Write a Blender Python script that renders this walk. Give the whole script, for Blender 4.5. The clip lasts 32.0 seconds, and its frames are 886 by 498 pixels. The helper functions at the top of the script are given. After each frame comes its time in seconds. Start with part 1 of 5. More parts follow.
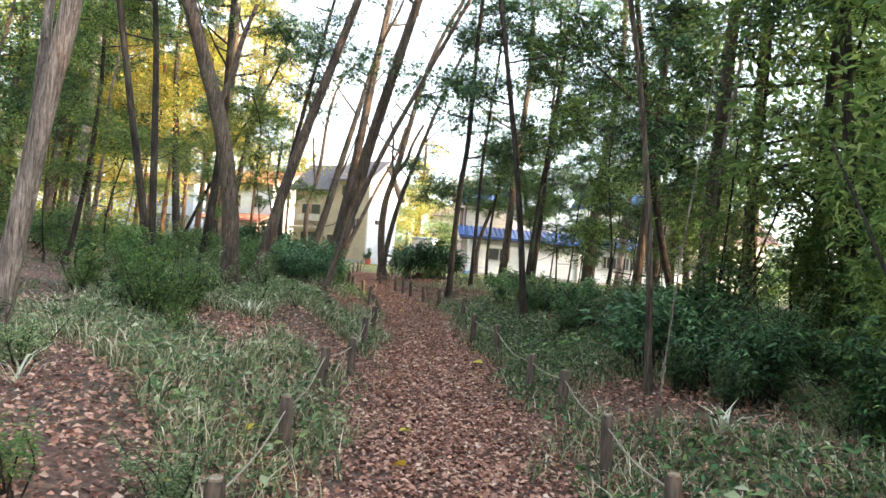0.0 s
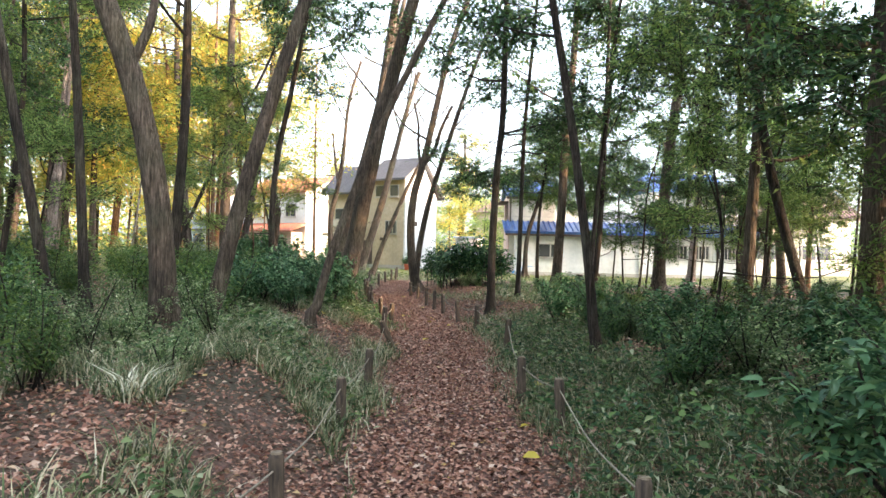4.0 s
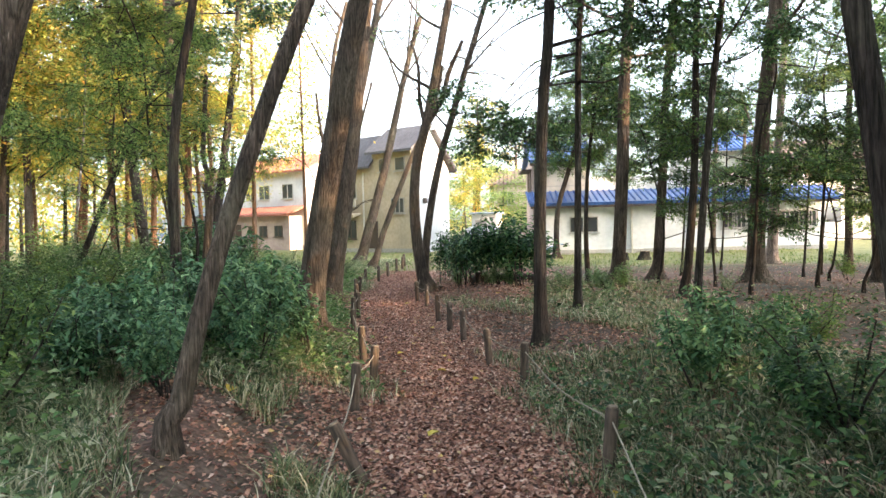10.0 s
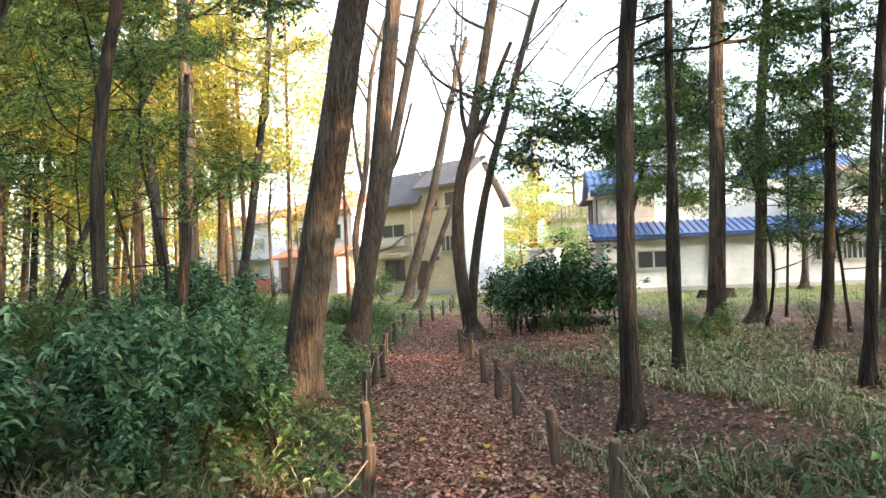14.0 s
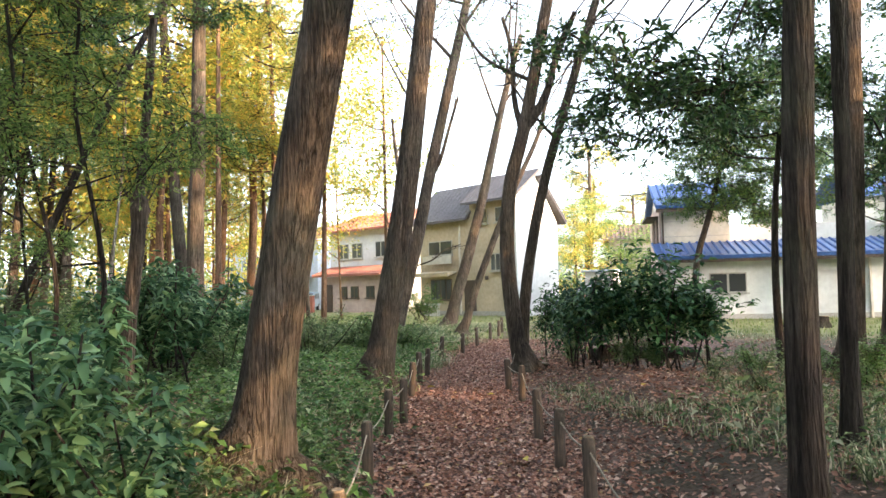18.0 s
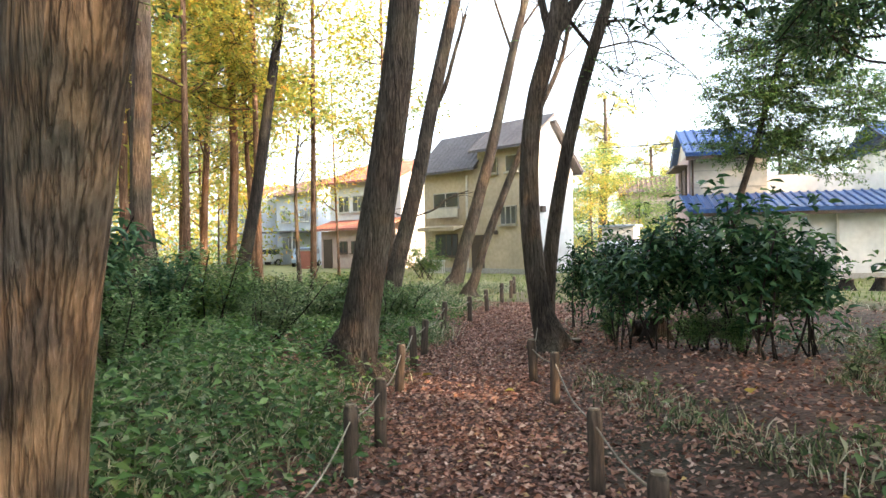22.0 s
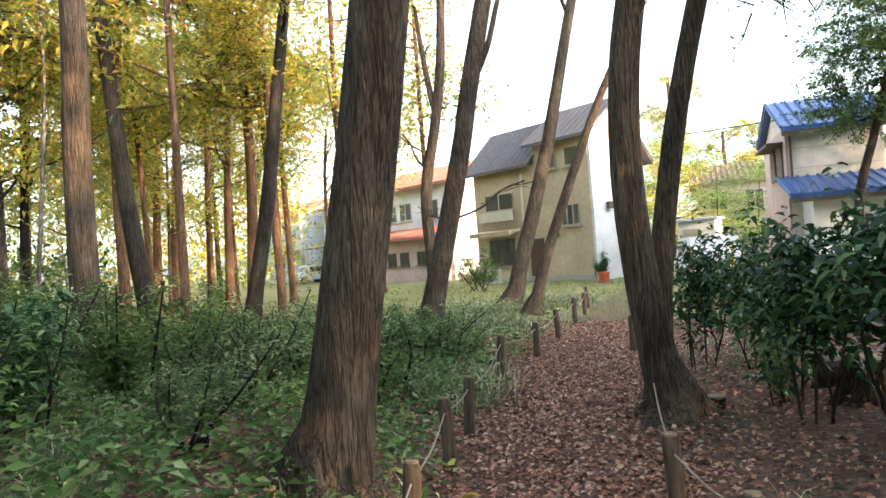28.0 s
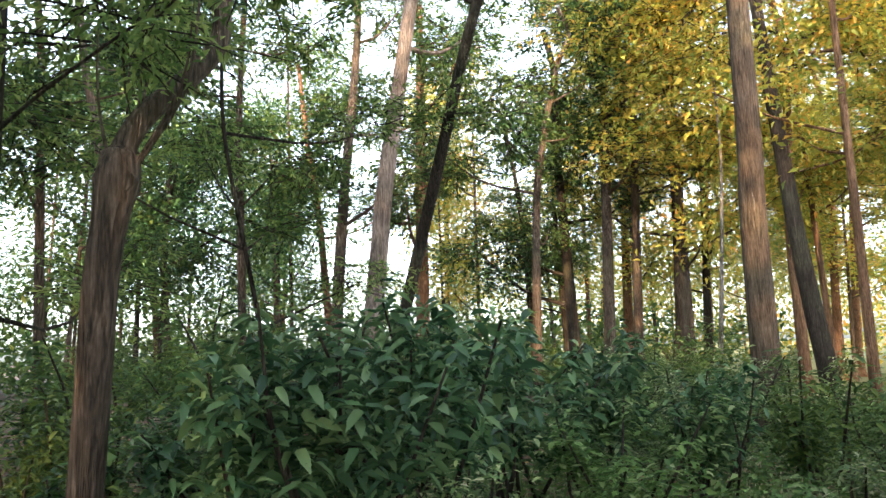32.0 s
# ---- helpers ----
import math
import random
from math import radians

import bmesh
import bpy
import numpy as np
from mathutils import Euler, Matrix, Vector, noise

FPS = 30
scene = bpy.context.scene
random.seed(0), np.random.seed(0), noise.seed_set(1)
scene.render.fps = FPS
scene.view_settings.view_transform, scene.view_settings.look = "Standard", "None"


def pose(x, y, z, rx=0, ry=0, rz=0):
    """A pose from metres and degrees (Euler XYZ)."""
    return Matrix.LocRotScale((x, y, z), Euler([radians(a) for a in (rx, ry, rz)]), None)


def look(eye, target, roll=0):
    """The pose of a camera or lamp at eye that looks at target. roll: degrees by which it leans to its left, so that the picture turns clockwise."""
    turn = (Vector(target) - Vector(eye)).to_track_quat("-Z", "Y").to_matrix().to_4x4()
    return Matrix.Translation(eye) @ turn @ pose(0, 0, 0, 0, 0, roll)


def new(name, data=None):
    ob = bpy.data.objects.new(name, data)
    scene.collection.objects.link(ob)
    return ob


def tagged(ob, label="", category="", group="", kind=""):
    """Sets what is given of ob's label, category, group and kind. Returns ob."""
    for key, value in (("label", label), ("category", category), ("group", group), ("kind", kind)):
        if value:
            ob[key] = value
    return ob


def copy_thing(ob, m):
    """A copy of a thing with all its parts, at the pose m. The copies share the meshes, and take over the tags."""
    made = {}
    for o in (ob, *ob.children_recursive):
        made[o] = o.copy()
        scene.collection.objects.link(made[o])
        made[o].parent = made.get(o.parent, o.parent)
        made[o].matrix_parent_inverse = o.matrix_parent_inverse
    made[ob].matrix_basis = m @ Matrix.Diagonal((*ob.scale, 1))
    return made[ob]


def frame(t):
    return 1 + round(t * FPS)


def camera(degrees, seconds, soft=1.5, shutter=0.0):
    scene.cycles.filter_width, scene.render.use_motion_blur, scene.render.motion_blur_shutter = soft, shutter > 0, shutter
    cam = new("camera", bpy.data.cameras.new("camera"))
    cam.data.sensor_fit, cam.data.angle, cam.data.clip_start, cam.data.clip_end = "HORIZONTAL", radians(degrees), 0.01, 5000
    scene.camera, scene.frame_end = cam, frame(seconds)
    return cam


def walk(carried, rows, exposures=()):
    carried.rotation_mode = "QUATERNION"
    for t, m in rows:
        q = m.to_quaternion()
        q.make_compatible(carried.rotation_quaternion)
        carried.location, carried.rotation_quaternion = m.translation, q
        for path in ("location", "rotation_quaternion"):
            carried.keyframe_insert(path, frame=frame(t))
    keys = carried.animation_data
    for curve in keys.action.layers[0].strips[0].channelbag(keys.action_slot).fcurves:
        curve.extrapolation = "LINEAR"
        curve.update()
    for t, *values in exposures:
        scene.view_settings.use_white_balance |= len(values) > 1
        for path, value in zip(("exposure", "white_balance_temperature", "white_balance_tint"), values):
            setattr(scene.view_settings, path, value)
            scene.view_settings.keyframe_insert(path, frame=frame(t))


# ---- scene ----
EXPO = 2.84
cam = camera(65.0, 32.0, soft=1.5)
PATH = [
    (0, (1.620, 2.111, 1.478), (1.420, 4.100, 1.484), 4.75),
    (0.5, (1.503, 2.626, 1.472), (1.370, 4.621, 1.450), 3.75),
    (1, (1.465, 3.119, 1.487), (1.274, 5.110, 1.495), 3.29),
    (1.5, (1.445, 3.646, 1.457), (1.267, 5.637, 1.508), 3.24),
    (2, (1.456, 4.138, 1.441), (1.273, 6.129, 1.502), 2.47),
    (2.5, (1.524, 4.643, 1.518), (1.235, 6.622, 1.558), 2.63),
    (3, (1.510, 5.147, 1.565), (1.234, 7.128, 1.579), 2.52),
    (3.5, (1.524, 5.641, 1.595), (1.198, 7.614, 1.606), 1.11),
    (5.5, (1.138, 7.923, 1.610), (0.753, 9.884, 1.548), 2.15),
    (6, (1.043, 8.430, 1.649), (0.797, 10.414, 1.700), 1.87),
    (6.5, (1.006, 8.937, 1.655), (0.697, 10.913, 1.638), 0.49),
    (7, (0.967, 9.427, 1.687), (0.674, 11.403, 1.597), -0.07),
    (7.5, (0.892, 9.881, 1.730), (0.650, 11.866, 1.667), -0.57),
    (8, (0.851, 10.252, 1.736), (0.545, 12.227, 1.646), -0.00),
    (8.5, (0.769, 10.619, 1.785), (0.399, 12.582, 1.691), -0.29),
    (9, (0.660, 11.009, 1.826), (0.339, 12.980, 1.719), -0.61),
    (9.5, (0.591, 11.419, 1.830), (0.224, 13.384, 1.765), -1.31),
    (10, (0.500, 11.816, 1.826), (0.116, 13.777, 1.750), -1.43),
    (10.5, (0.425, 12.214, 1.840), (0.119, 14.185, 1.697), -3.14),
    (11, (0.412, 12.656, 1.841), (-0.001, 14.612, 1.793), -2.90),
    (11.5, (0.371, 13.052, 1.855), (-0.045, 15.009, 1.844), -2.82),
    (12, (0.314, 13.378, 1.844), (-0.096, 15.335, 1.806), -2.30),
    (12.5, (0.295, 13.696, 1.831), (-0.276, 15.611, 1.742), -1.52),
    (13, (0.209, 14.017, 1.756), (-0.325, 15.944, 1.733), -1.53),
    (13.5, (0.144, 14.302, 1.741), (-0.325, 16.246, 1.734), -2.80),
    (14, (0.115, 14.614, 1.690), (-0.425, 16.539, 1.737), -2.49),
    (14.5, (0.039, 14.917, 1.640), (-0.516, 16.837, 1.728), -2.74),
    (16.5, (-0.248, 16.127, 1.590), (-0.840, 18.031, 1.748), -1.74),
    (17, (-0.343, 16.399, 1.541), (-0.966, 18.298, 1.605), -1.66),
    (17.5, (-0.406, 16.721, 1.555), (-1.111, 18.589, 1.668), -1.76),
    (18, (-0.472, 17.051, 1.545), (-1.150, 18.929, 1.661), -1.33),
    (18.5, (-0.572, 17.411, 1.550), (-1.221, 19.301, 1.623), -1.71),
    (19, (-0.631, 17.774, 1.545), (-1.375, 19.628, 1.639), -1.48),
    (19.5, (-0.769, 18.088, 1.534), (-1.494, 19.950, 1.628), -0.87),
    (20, (-0.928, 18.396, 1.516), (-1.685, 20.247, 1.521), -1.54),
    (20.5, (-1.045, 18.718, 1.527), (-1.886, 20.531, 1.596), -1.16),
    (21, (-1.188, 19.047, 1.501), (-1.914, 20.910, 1.578), -1.06),
    (21.5, (-1.300, 19.353, 1.512), (-1.970, 21.238, 1.514), -2.16),
    (22, (-1.359, 19.672, 1.528), (-2.059, 21.546, 1.517), -1.03),
    (22.5, (-1.490, 20.007, 1.525), (-2.197, 21.876, 1.596), -1.06),
    (23, (-1.586, 20.290, 1.526), (-2.252, 22.176, 1.533), -1.13),
    (23.5, (-1.633, 20.563, 1.537), (-2.281, 22.455, 1.515), -0.48),
    (24, (-1.728, 20.791, 1.555), (-2.348, 22.692, 1.595), -1.87),
    (24.5, (-1.879, 21.079, 1.569), (-2.449, 22.996, 1.587), -2.42),
    (25, (-1.956, 21.387, 1.587), (-2.621, 23.267, 1.734), -1.28),
    (25.5, (-2.031, 21.668, 1.545), (-2.716, 23.545, 1.617), -1.21),
    (27.5, (-2.407, 22.820, 1.451), (-3.134, 24.683, 1.437), -3.52),
    (28, (-2.494, 22.936, 1.555), (-3.344, 24.747, 1.574), -4.10),
    (28.5, (-2.480, 22.927, 1.736), (-3.534, 24.626, 1.812), -2.84),
    (29, (-2.563, 22.950, 1.714), (-3.776, 24.536, 1.832), -3.47),
    (29.5, (-2.634, 22.973, 1.672), (-4.066, 24.352, 1.887), -3.69),
    (30, (-2.652, 22.999, 1.665), (-4.241, 24.180, 1.947), -3.64),
    (30.5, (-2.568, 22.908, 1.658), (-4.259, 23.923, 1.989), -3.20),
    (31, (-2.582, 22.921, 1.663), (-4.375, 23.742, 1.997), -2.67),
    (31.5, (-2.577, 22.913, 1.663), (-4.440, 23.560, 1.994), -2.31),
    (32, (-2.510, 22.900, 1.669), (-4.435, 23.358, 1.958), -1.87),
]
walk(cam, [(t, look(eye, target, roll)) for t, eye, target, roll in PATH],
     exposures=[(0.0, EXPO + 0.3), (12.0, EXPO + 0.34), (15.0, EXPO + 0.22), (19.0, EXPO + 0.12), (24.0, EXPO), (28.0, EXPO - 0.02), (32.0, EXPO - 0.1)])

# ---- world and sun ----
world = bpy.data.worlds.new("sky")
scene.world = world
world.use_nodes = True
wn = world.node_tree
sky = wn.nodes.new("ShaderNodeTexSky")
sky.sky_type = 'NISHITA'
sky.sun_disc = False
SUN_FROM = Vector((0.94, -0.25, 0.205))
sky.sun_elevation = radians(13)
sky.sun_rotation = math.atan2(SUN_FROM.x, SUN_FROM.y)
sky.air_density, sky.dust_density, sky.ozone_density = 1.0, 2.5, 1.0
veil = wn.nodes.new("ShaderNodeHueSaturation")
veil.inputs["Saturation"].default_value = 0.35
warm = wn.nodes.new("ShaderNodeMix")
warm.data_type, warm.blend_type = 'RGBA', 'MULTIPLY'
warm.inputs[0].default_value = 1.0
warm.inputs[7].default_value = (0.93, 1.0, 1.07, 1)
wn.links.new(sky.outputs[0], veil.inputs["Color"])
wn.links.new(veil.outputs[0], warm.inputs[6])
wn.links.new(warm.outputs[2], wn.nodes["Background"].inputs[0])
wn.nodes["Background"].inputs[1].default_value = 0.15
sun = new("sun", bpy.data.lights.new("sun", 'SUN'))
sun.data.energy, sun.data.angle, sun.data.color = 2.0, radians(0.6), (1.0, 0.66, 0.35)
sun.matrix_world = look(SUN_FROM * 60, (0, 0, 0))


# ---- materials ----
def base_mat(name):
    m = bpy.data.materials.new(name)
    m.use_nodes = True
    return m, m.node_tree, m.node_tree.nodes["Principled BSDF"]


def ramp(nt, stops):
    r = nt.nodes.new("ShaderNodeValToRGB")
    while len(r.color_ramp.elements) < len(stops):
        r.color_ramp.elements.new(0.5)
    for e, (p, c) in zip(r.color_ramp.elements, stops):
        e.position, e.color = p, (*c, 1)
    return r


def noise_tex(nt, scale, detail=4.0, stretch=None):
    t = nt.nodes.new("ShaderNodeTexNoise")
    t.inputs["Scale"].default_value, t.inputs["Detail"].default_value = scale, detail
    c = nt.nodes.new("ShaderNodeTexCoord")
    if stretch:
        mp = nt.nodes.new("ShaderNodeMapping")
        mp.inputs["Scale"].default_value = stretch
        nt.links.new(c.outputs["Object"], mp.inputs[0])
        nt.links.new(mp.outputs[0], t.inputs["Vector"])
    else:
        nt.links.new(c.outputs["Object"], t.inputs["Vector"])
    return t


def mix_rgb(nt, fac, a, b, mode='MIX'):
    m = nt.nodes.new("ShaderNodeMix")
    m.data_type, m.blend_type = 'RGBA', mode
    for sock, v in ((m.inputs[0], fac), (m.inputs[6], a), (m.inputs[7], b)):
        if isinstance(v, (int, float)):
            sock.default_value = v
        elif isinstance(v, tuple):
            sock.default_value = (*v, 1)
        else:
            nt.links.new(v, sock)
    return m.outputs[2]


def bump(nt, p, height, strength, dist=0.02):
    b = nt.nodes.new("ShaderNodeBump")
    b.inputs["Strength"].default_value, b.inputs["Distance"].default_value = strength, dist
    nt.links.new(height, b.inputs["Height"])
    nt.links.new(b.outputs[0], p.inputs["Normal"])


def plain(name, a, b, scale=6.0, rough=0.8, bmp=0.2, stretch=None, big=0.6, metal=0.0):
    """Two tones mixed by fine noise, with a broad stain over both and a little relief."""
    m, nt, p = base_mat(name)
    n1, n2 = noise_tex(nt, scale, 6, stretch), noise_tex(nt, big, 3)
    r1 = ramp(nt, [(0.35, a), (0.65, b)])
    nt.links.new(n1.outputs[0], r1.inputs[0])
    r2 = ramp(nt, [(0.3, (0.78, 0.78, 0.78)), (0.7, (1.08, 1.08, 1.08))])
    nt.links.new(n2.outputs[0], r2.inputs[0])
    nt.links.new(mix_rgb(nt, 1.0, r1.outputs[0], r2.outputs[0], 'MULTIPLY'), p.inputs["Base Color"])
    p.inputs["Roughness"].default_value, p.inputs["Metallic"].default_value = rough, metal
    if bmp:
        bump(nt, p, n1.outputs[0], bmp)
    return m


def leaf_mat(name, stops, rough=0.42, through_light=0.35, gloss=0.3):
    """Leaves: a tone of its own for every leaf, glossy above, letting some light through."""
    m, nt, p = base_mat(name)
    g = nt.nodes.new("ShaderNodeNewGeometry")
    oi = nt.nodes.new("ShaderNodeObjectInfo")
    r = ramp(nt, stops)
    nt.links.new(g.outputs["Random Per Island"], r.inputs[0])
    hsv = nt.nodes.new("ShaderNodeHueSaturation")
    mr = nt.nodes.new("ShaderNodeMapRange")
    mr.inputs[3].default_value, mr.inputs[4].default_value = 0.75, 1.25
    nt.links.new(oi.outputs["Random"], mr.inputs[0])
    nt.links.new(mr.outputs[0], hsv.inputs["Value"])
    nt.links.new(r.outputs[0], hsv.inputs["Color"])
    nt.links.new(hsv.outputs[0], p.inputs["Base Color"])
    p.inputs["Roughness"].default_value = rough
    p.inputs["Specular IOR Level"].default_value = gloss
    tr = nt.nodes.new("ShaderNodeBsdfTranslucent")
    nt.links.new(hsv.outputs[0], tr.inputs[0])
    mx = nt.nodes.new("ShaderNodeMixShader")
    mx.inputs[0].default_value = through_light
    nt.links.new(p.outputs[0], mx.inputs[1])
    nt.links.new(tr.outputs[0], mx.inputs[2])
    nt.links.new(mx.outputs[0], nt.nodes["Material Output"].inputs[0])
    return m


def bark_mat(name, dark, light, moss=0.25, cracks=0.8):
    """Furrowed bark: long grain and split plates along the trunk, lichen and moss stains."""
    m, nt, p = base_mat(name)
    n1 = noise_tex(nt, 14.0, 9, (3.4, 3.4, 0.22))
    n2 = noise_tex(nt, 1.6, 4)
    n3 = noise_tex(nt, 42.0, 5, (1.5, 1.5, 0.5))
    n4 = noise_tex(nt, 34.0, 6, (2.8, 2.8, 0.28))
    furrow = nt.nodes.new("ShaderNodeMath")
    furrow.operation = 'MULTIPLY_ADD'
    furrow.inputs[1].default_value = 0.45
    nt.links.new(n4.outputs[0], furrow.inputs[0])
    half = nt.nodes.new("ShaderNodeMath")
    half.operation = 'MULTIPLY'
    half.inputs[1].default_value = 0.55
    nt.links.new(n1.outputs[0], half.inputs[0])
    nt.links.new(half.outputs[0], furrow.inputs[2])
    r1 = ramp(nt, [(0.36, tuple(0.55 * a + 0.05 * b for a, b in zip(dark, light))), (0.43, tuple(0.8 * a + 0.2 * b for a, b in zip(dark, light))), (0.53, tuple(0.5 * a + 0.5 * b for a, b in zip(dark, light))), (0.66, light)])
    nt.links.new(furrow.outputs[0], r1.inputs[0])
    r2 = ramp(nt, [(0.48, (0, 0, 0)), (0.66, (1, 1, 1))])
    nt.links.new(n2.outputs[0], r2.inputs[0])
    fac = nt.nodes.new("ShaderNodeMath")
    fac.operation = 'MULTIPLY'
    fac.inputs[1].default_value = moss
    nt.links.new(r2.outputs[0], fac.inputs[0])
    n5 = noise_tex(nt, 3.2, 5, (1.0, 1.0, 0.6))
    r5 = ramp(nt, [(0.36, (0.62, 0.62, 0.62)), (0.64, (1.25, 1.22, 1.18))])
    nt.links.new(n5.outputs[0], r5.inputs[0])
    mottled = mix_rgb(nt, 1.0, r1.outputs[0], r5.outputs[0], 'MULTIPLY')
    col = mix_rgb(nt, fac.outputs[0], mottled, (0.20, 0.20, 0.13))
    r3 = ramp(nt, [(0.3, (0.72, 0.72, 0.72)), (0.7, (1.15, 1.15, 1.15))])
    nt.links.new(n3.outputs[0], r3.inputs[0])
    p.inputs["Roughness"].default_value = 0.9
    p.inputs["Specular IOR Level"].default_value = 0.25
    # narrow winding cracks between the plates
    n6 = noise_tex(nt, 15.0, 3, (1.8, 1.8, 0.12))
    off = nt.nodes.new("ShaderNodeMath")
    off.operation = 'SUBTRACT'
    off.inputs[1].default_value = 0.5
    nt.links.new(n6.outputs[0], off.inputs[0])
    dist = nt.nodes.new("ShaderNodeMath")
    dist.operation = 'ABSOLUTE'
    nt.links.new(off.outputs[0], dist.inputs[0])
    crack = ramp(nt, [(0.0, (0.42, 0.39, 0.37)), (0.025, (0.66, 0.64, 0.62)), (0.07, (1.0, 1.0, 1.0))])
    nt.links.new(dist.outputs[0], crack.inputs[0])
    grain = mix_rgb(nt, 1.0, col, r3.outputs[0], 'MULTIPLY')
    nt.links.new(mix_rgb(nt, cracks, grain, crack.outputs[0], 'MULTIPLY'), p.inputs["Base Color"])
    deep = nt.nodes.new("ShaderNodeMath")
    deep.operation = 'MULTIPLY_ADD'
    deep.inputs[1].default_value = 0.6 * cracks
    nt.links.new(crack.outputs[0], deep.inputs[0])
    nt.links.new(furrow.outputs[0], deep.inputs[2])
    bump(nt, p, deep.outputs[0], 0.9, 0.05)
    return m


BARK = {
    'dark': bark_mat("bark_dark", (0.022, 0.017, 0.015), (0.095, 0.074, 0.062)),
    'grey': bark_mat("bark_grey", (0.065, 0.048, 0.038), (0.23, 0.175, 0.138)),
    'furrowed': bark_mat("bark_furrowed", (0.06, 0.046, 0.038), (0.19, 0.15, 0.12), 0.2, 0.95),
    'pale': bark_mat("bark_pale", (0.20, 0.155, 0.135), (0.46, 0.37, 0.32), 0.15),
    # Orange sunlight on the far trunks is put into this reddish bark colour.
    'red': bark_mat("bark_sunlit_red", (0.16, 0.085, 0.05), (0.36, 0.21, 0.13), 0.1),
    'dead': bark_mat("bark_dead", (0.22, 0.19, 0.16), (0.42, 0.38, 0.33), 0.05),
}
LEAF = {
    'ever': leaf_mat("leaf_evergreen", [(0.0, (0.018, 0.05, 0.024)), (0.5, (0.055, 0.125, 0.045)), (0.85, (0.11, 0.21, 0.068)), (1.0, (0.22, 0.30, 0.09))], 0.33, 0.3),
    'mid': leaf_mat("leaf_green", [(0.0, (0.045, 0.095, 0.035)), (0.5, (0.09, 0.17, 0.05)), (1.0, (0.21, 0.28, 0.07))], 0.5, 0.42),
    # Golden sunlight is put into the yellow-green leaf colour.
    'gold': leaf_mat("leaf_sunlit_gold", [(0.0, (0.20, 0.30, 0.07)), (0.42, (0.46, 0.47, 0.10)), (0.82, (0.70, 0.55, 0.11)), (1.0, (0.78, 0.42, 0.10))], 0.55, 0.6),
    'lime': leaf_mat("leaf_yellow_green", [(0.0, (0.09, 0.17, 0.05)), (0.5, (0.20, 0.31, 0.085)), (1.0, (0.40, 0.48, 0.15))], 0.5, 0.5),
    'laurel': leaf_mat("leaf_laurel", [(0.0, (0.018, 0.055, 0.026)), (0.6, (0.05, 0.13, 0.05)), (1.0, (0.16, 0.28, 0.10))], 0.26, 0.28, 0.4),
    'broad': leaf_mat("leaf_broad_glossy", [(0.0, (0.035, 0.09, 0.048)), (0.6, (0.10, 0.21, 0.095)), (1.0, (0.23, 0.36, 0.16))], 0.24, 0.3, 0.45),
    'under': leaf_mat("leaf_undergrowth", [(0.0, (0.04, 0.08, 0.03)), (0.5, (0.14, 0.23, 0.085)), (0.82, (0.32, 0.40, 0.17)), (1.0, (0.58, 0.58, 0.40))], 0.4, 0.38),
    'lush': leaf_mat("leaf_lush_green", [(0.0, (0.05, 0.11, 0.03)), (0.5, (0.13, 0.26, 0.07)), (0.85, (0.26, 0.40, 0.13)), (1.0, (0.42, 0.50, 0.26))], 0.34, 0.35),
    'grass': leaf_mat("grass_blade", [(0.0, (0.04, 0.065, 0.03)), (0.4, (0.14, 0.19, 0.08)), (0.68, (0.30, 0.31, 0.17)), (0.85, (0.54, 0.47, 0.30)), (1.0, (0.76, 0.70, 0.54))], 0.55, 0.3),
    'lawn': leaf_mat("lawn_blade", [(0.0, (0.10, 0.16, 0.04)), (0.6, (0.20, 0.26, 0.07)), (1.0, (0.34, 0.32, 0.14))], 0.6, 0.35),
    'yellow': leaf_mat("leaf_yellow", [(0.0, (0.62, 0.42, 0.05)), (1.0, (0.80, 0.66, 0.12))], 0.5, 0.3),
    'straw': leaf_mat("dry_blade", [(0.0, (0.42, 0.43, 0.30)), (1.0, (0.70, 0.68, 0.54))], 0.5, 0.3),
    'litter': leaf_mat("fallen_leaf", [(0.0, (0.085, 0.036, 0.027)), (0.3, (0.28, 0.132, 0.093)), (0.65, (0.49, 0.245, 0.168)), (0.9, (0.63, 0.385, 0.28)), (0.98, (0.72, 0.53, 0.42)), (1.0, (0.62, 0.42, 0.14))], 0.5, 0.1),
}
POST_WOOD = plain("post_wood", (0.045, 0.032, 0.025), (0.15, 0.105, 0.075), 14, 0.85, 0.5, (3, 3, 0.4), 2.0)
END_GRAIN = plain("post_end_grain", (0.20, 0.15, 0.10), (0.36, 0.28, 0.20), 30, 0.9, 0.4)
ROPE = plain("rope_fibre", (0.24, 0.20, 0.15), (0.40, 0.35, 0.27), 60, 0.9, 0.3)
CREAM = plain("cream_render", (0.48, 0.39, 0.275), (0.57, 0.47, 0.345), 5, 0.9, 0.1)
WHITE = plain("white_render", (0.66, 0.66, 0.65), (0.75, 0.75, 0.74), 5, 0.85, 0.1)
BEIGE = plain("beige_render", (0.56, 0.53, 0.46), (0.66, 0.62, 0.55), 5, 0.9, 0.1)
PALEBLUE = plain("pale_blue_render", (0.50, 0.54, 0.62), (0.60, 0.64, 0.71), 5, 0.9, 0.1)
PINK = plain("pink_render", (0.50, 0.37, 0.34), (0.58, 0.45, 0.41), 5, 0.9, 0.1)
SLATE = plain("slate_roof", (0.085, 0.075, 0.078), (0.15, 0.135, 0.14), 10, 0.75, 0.4)
BLUE = plain("blue_glazed_tile", (0.03, 0.075, 0.24), (0.06, 0.14, 0.36), 8, 0.3, 0.2)
RED = plain("red_roof_tile", (0.32, 0.10, 0.07), (0.46, 0.18, 0.12), 8, 0.7, 0.4)
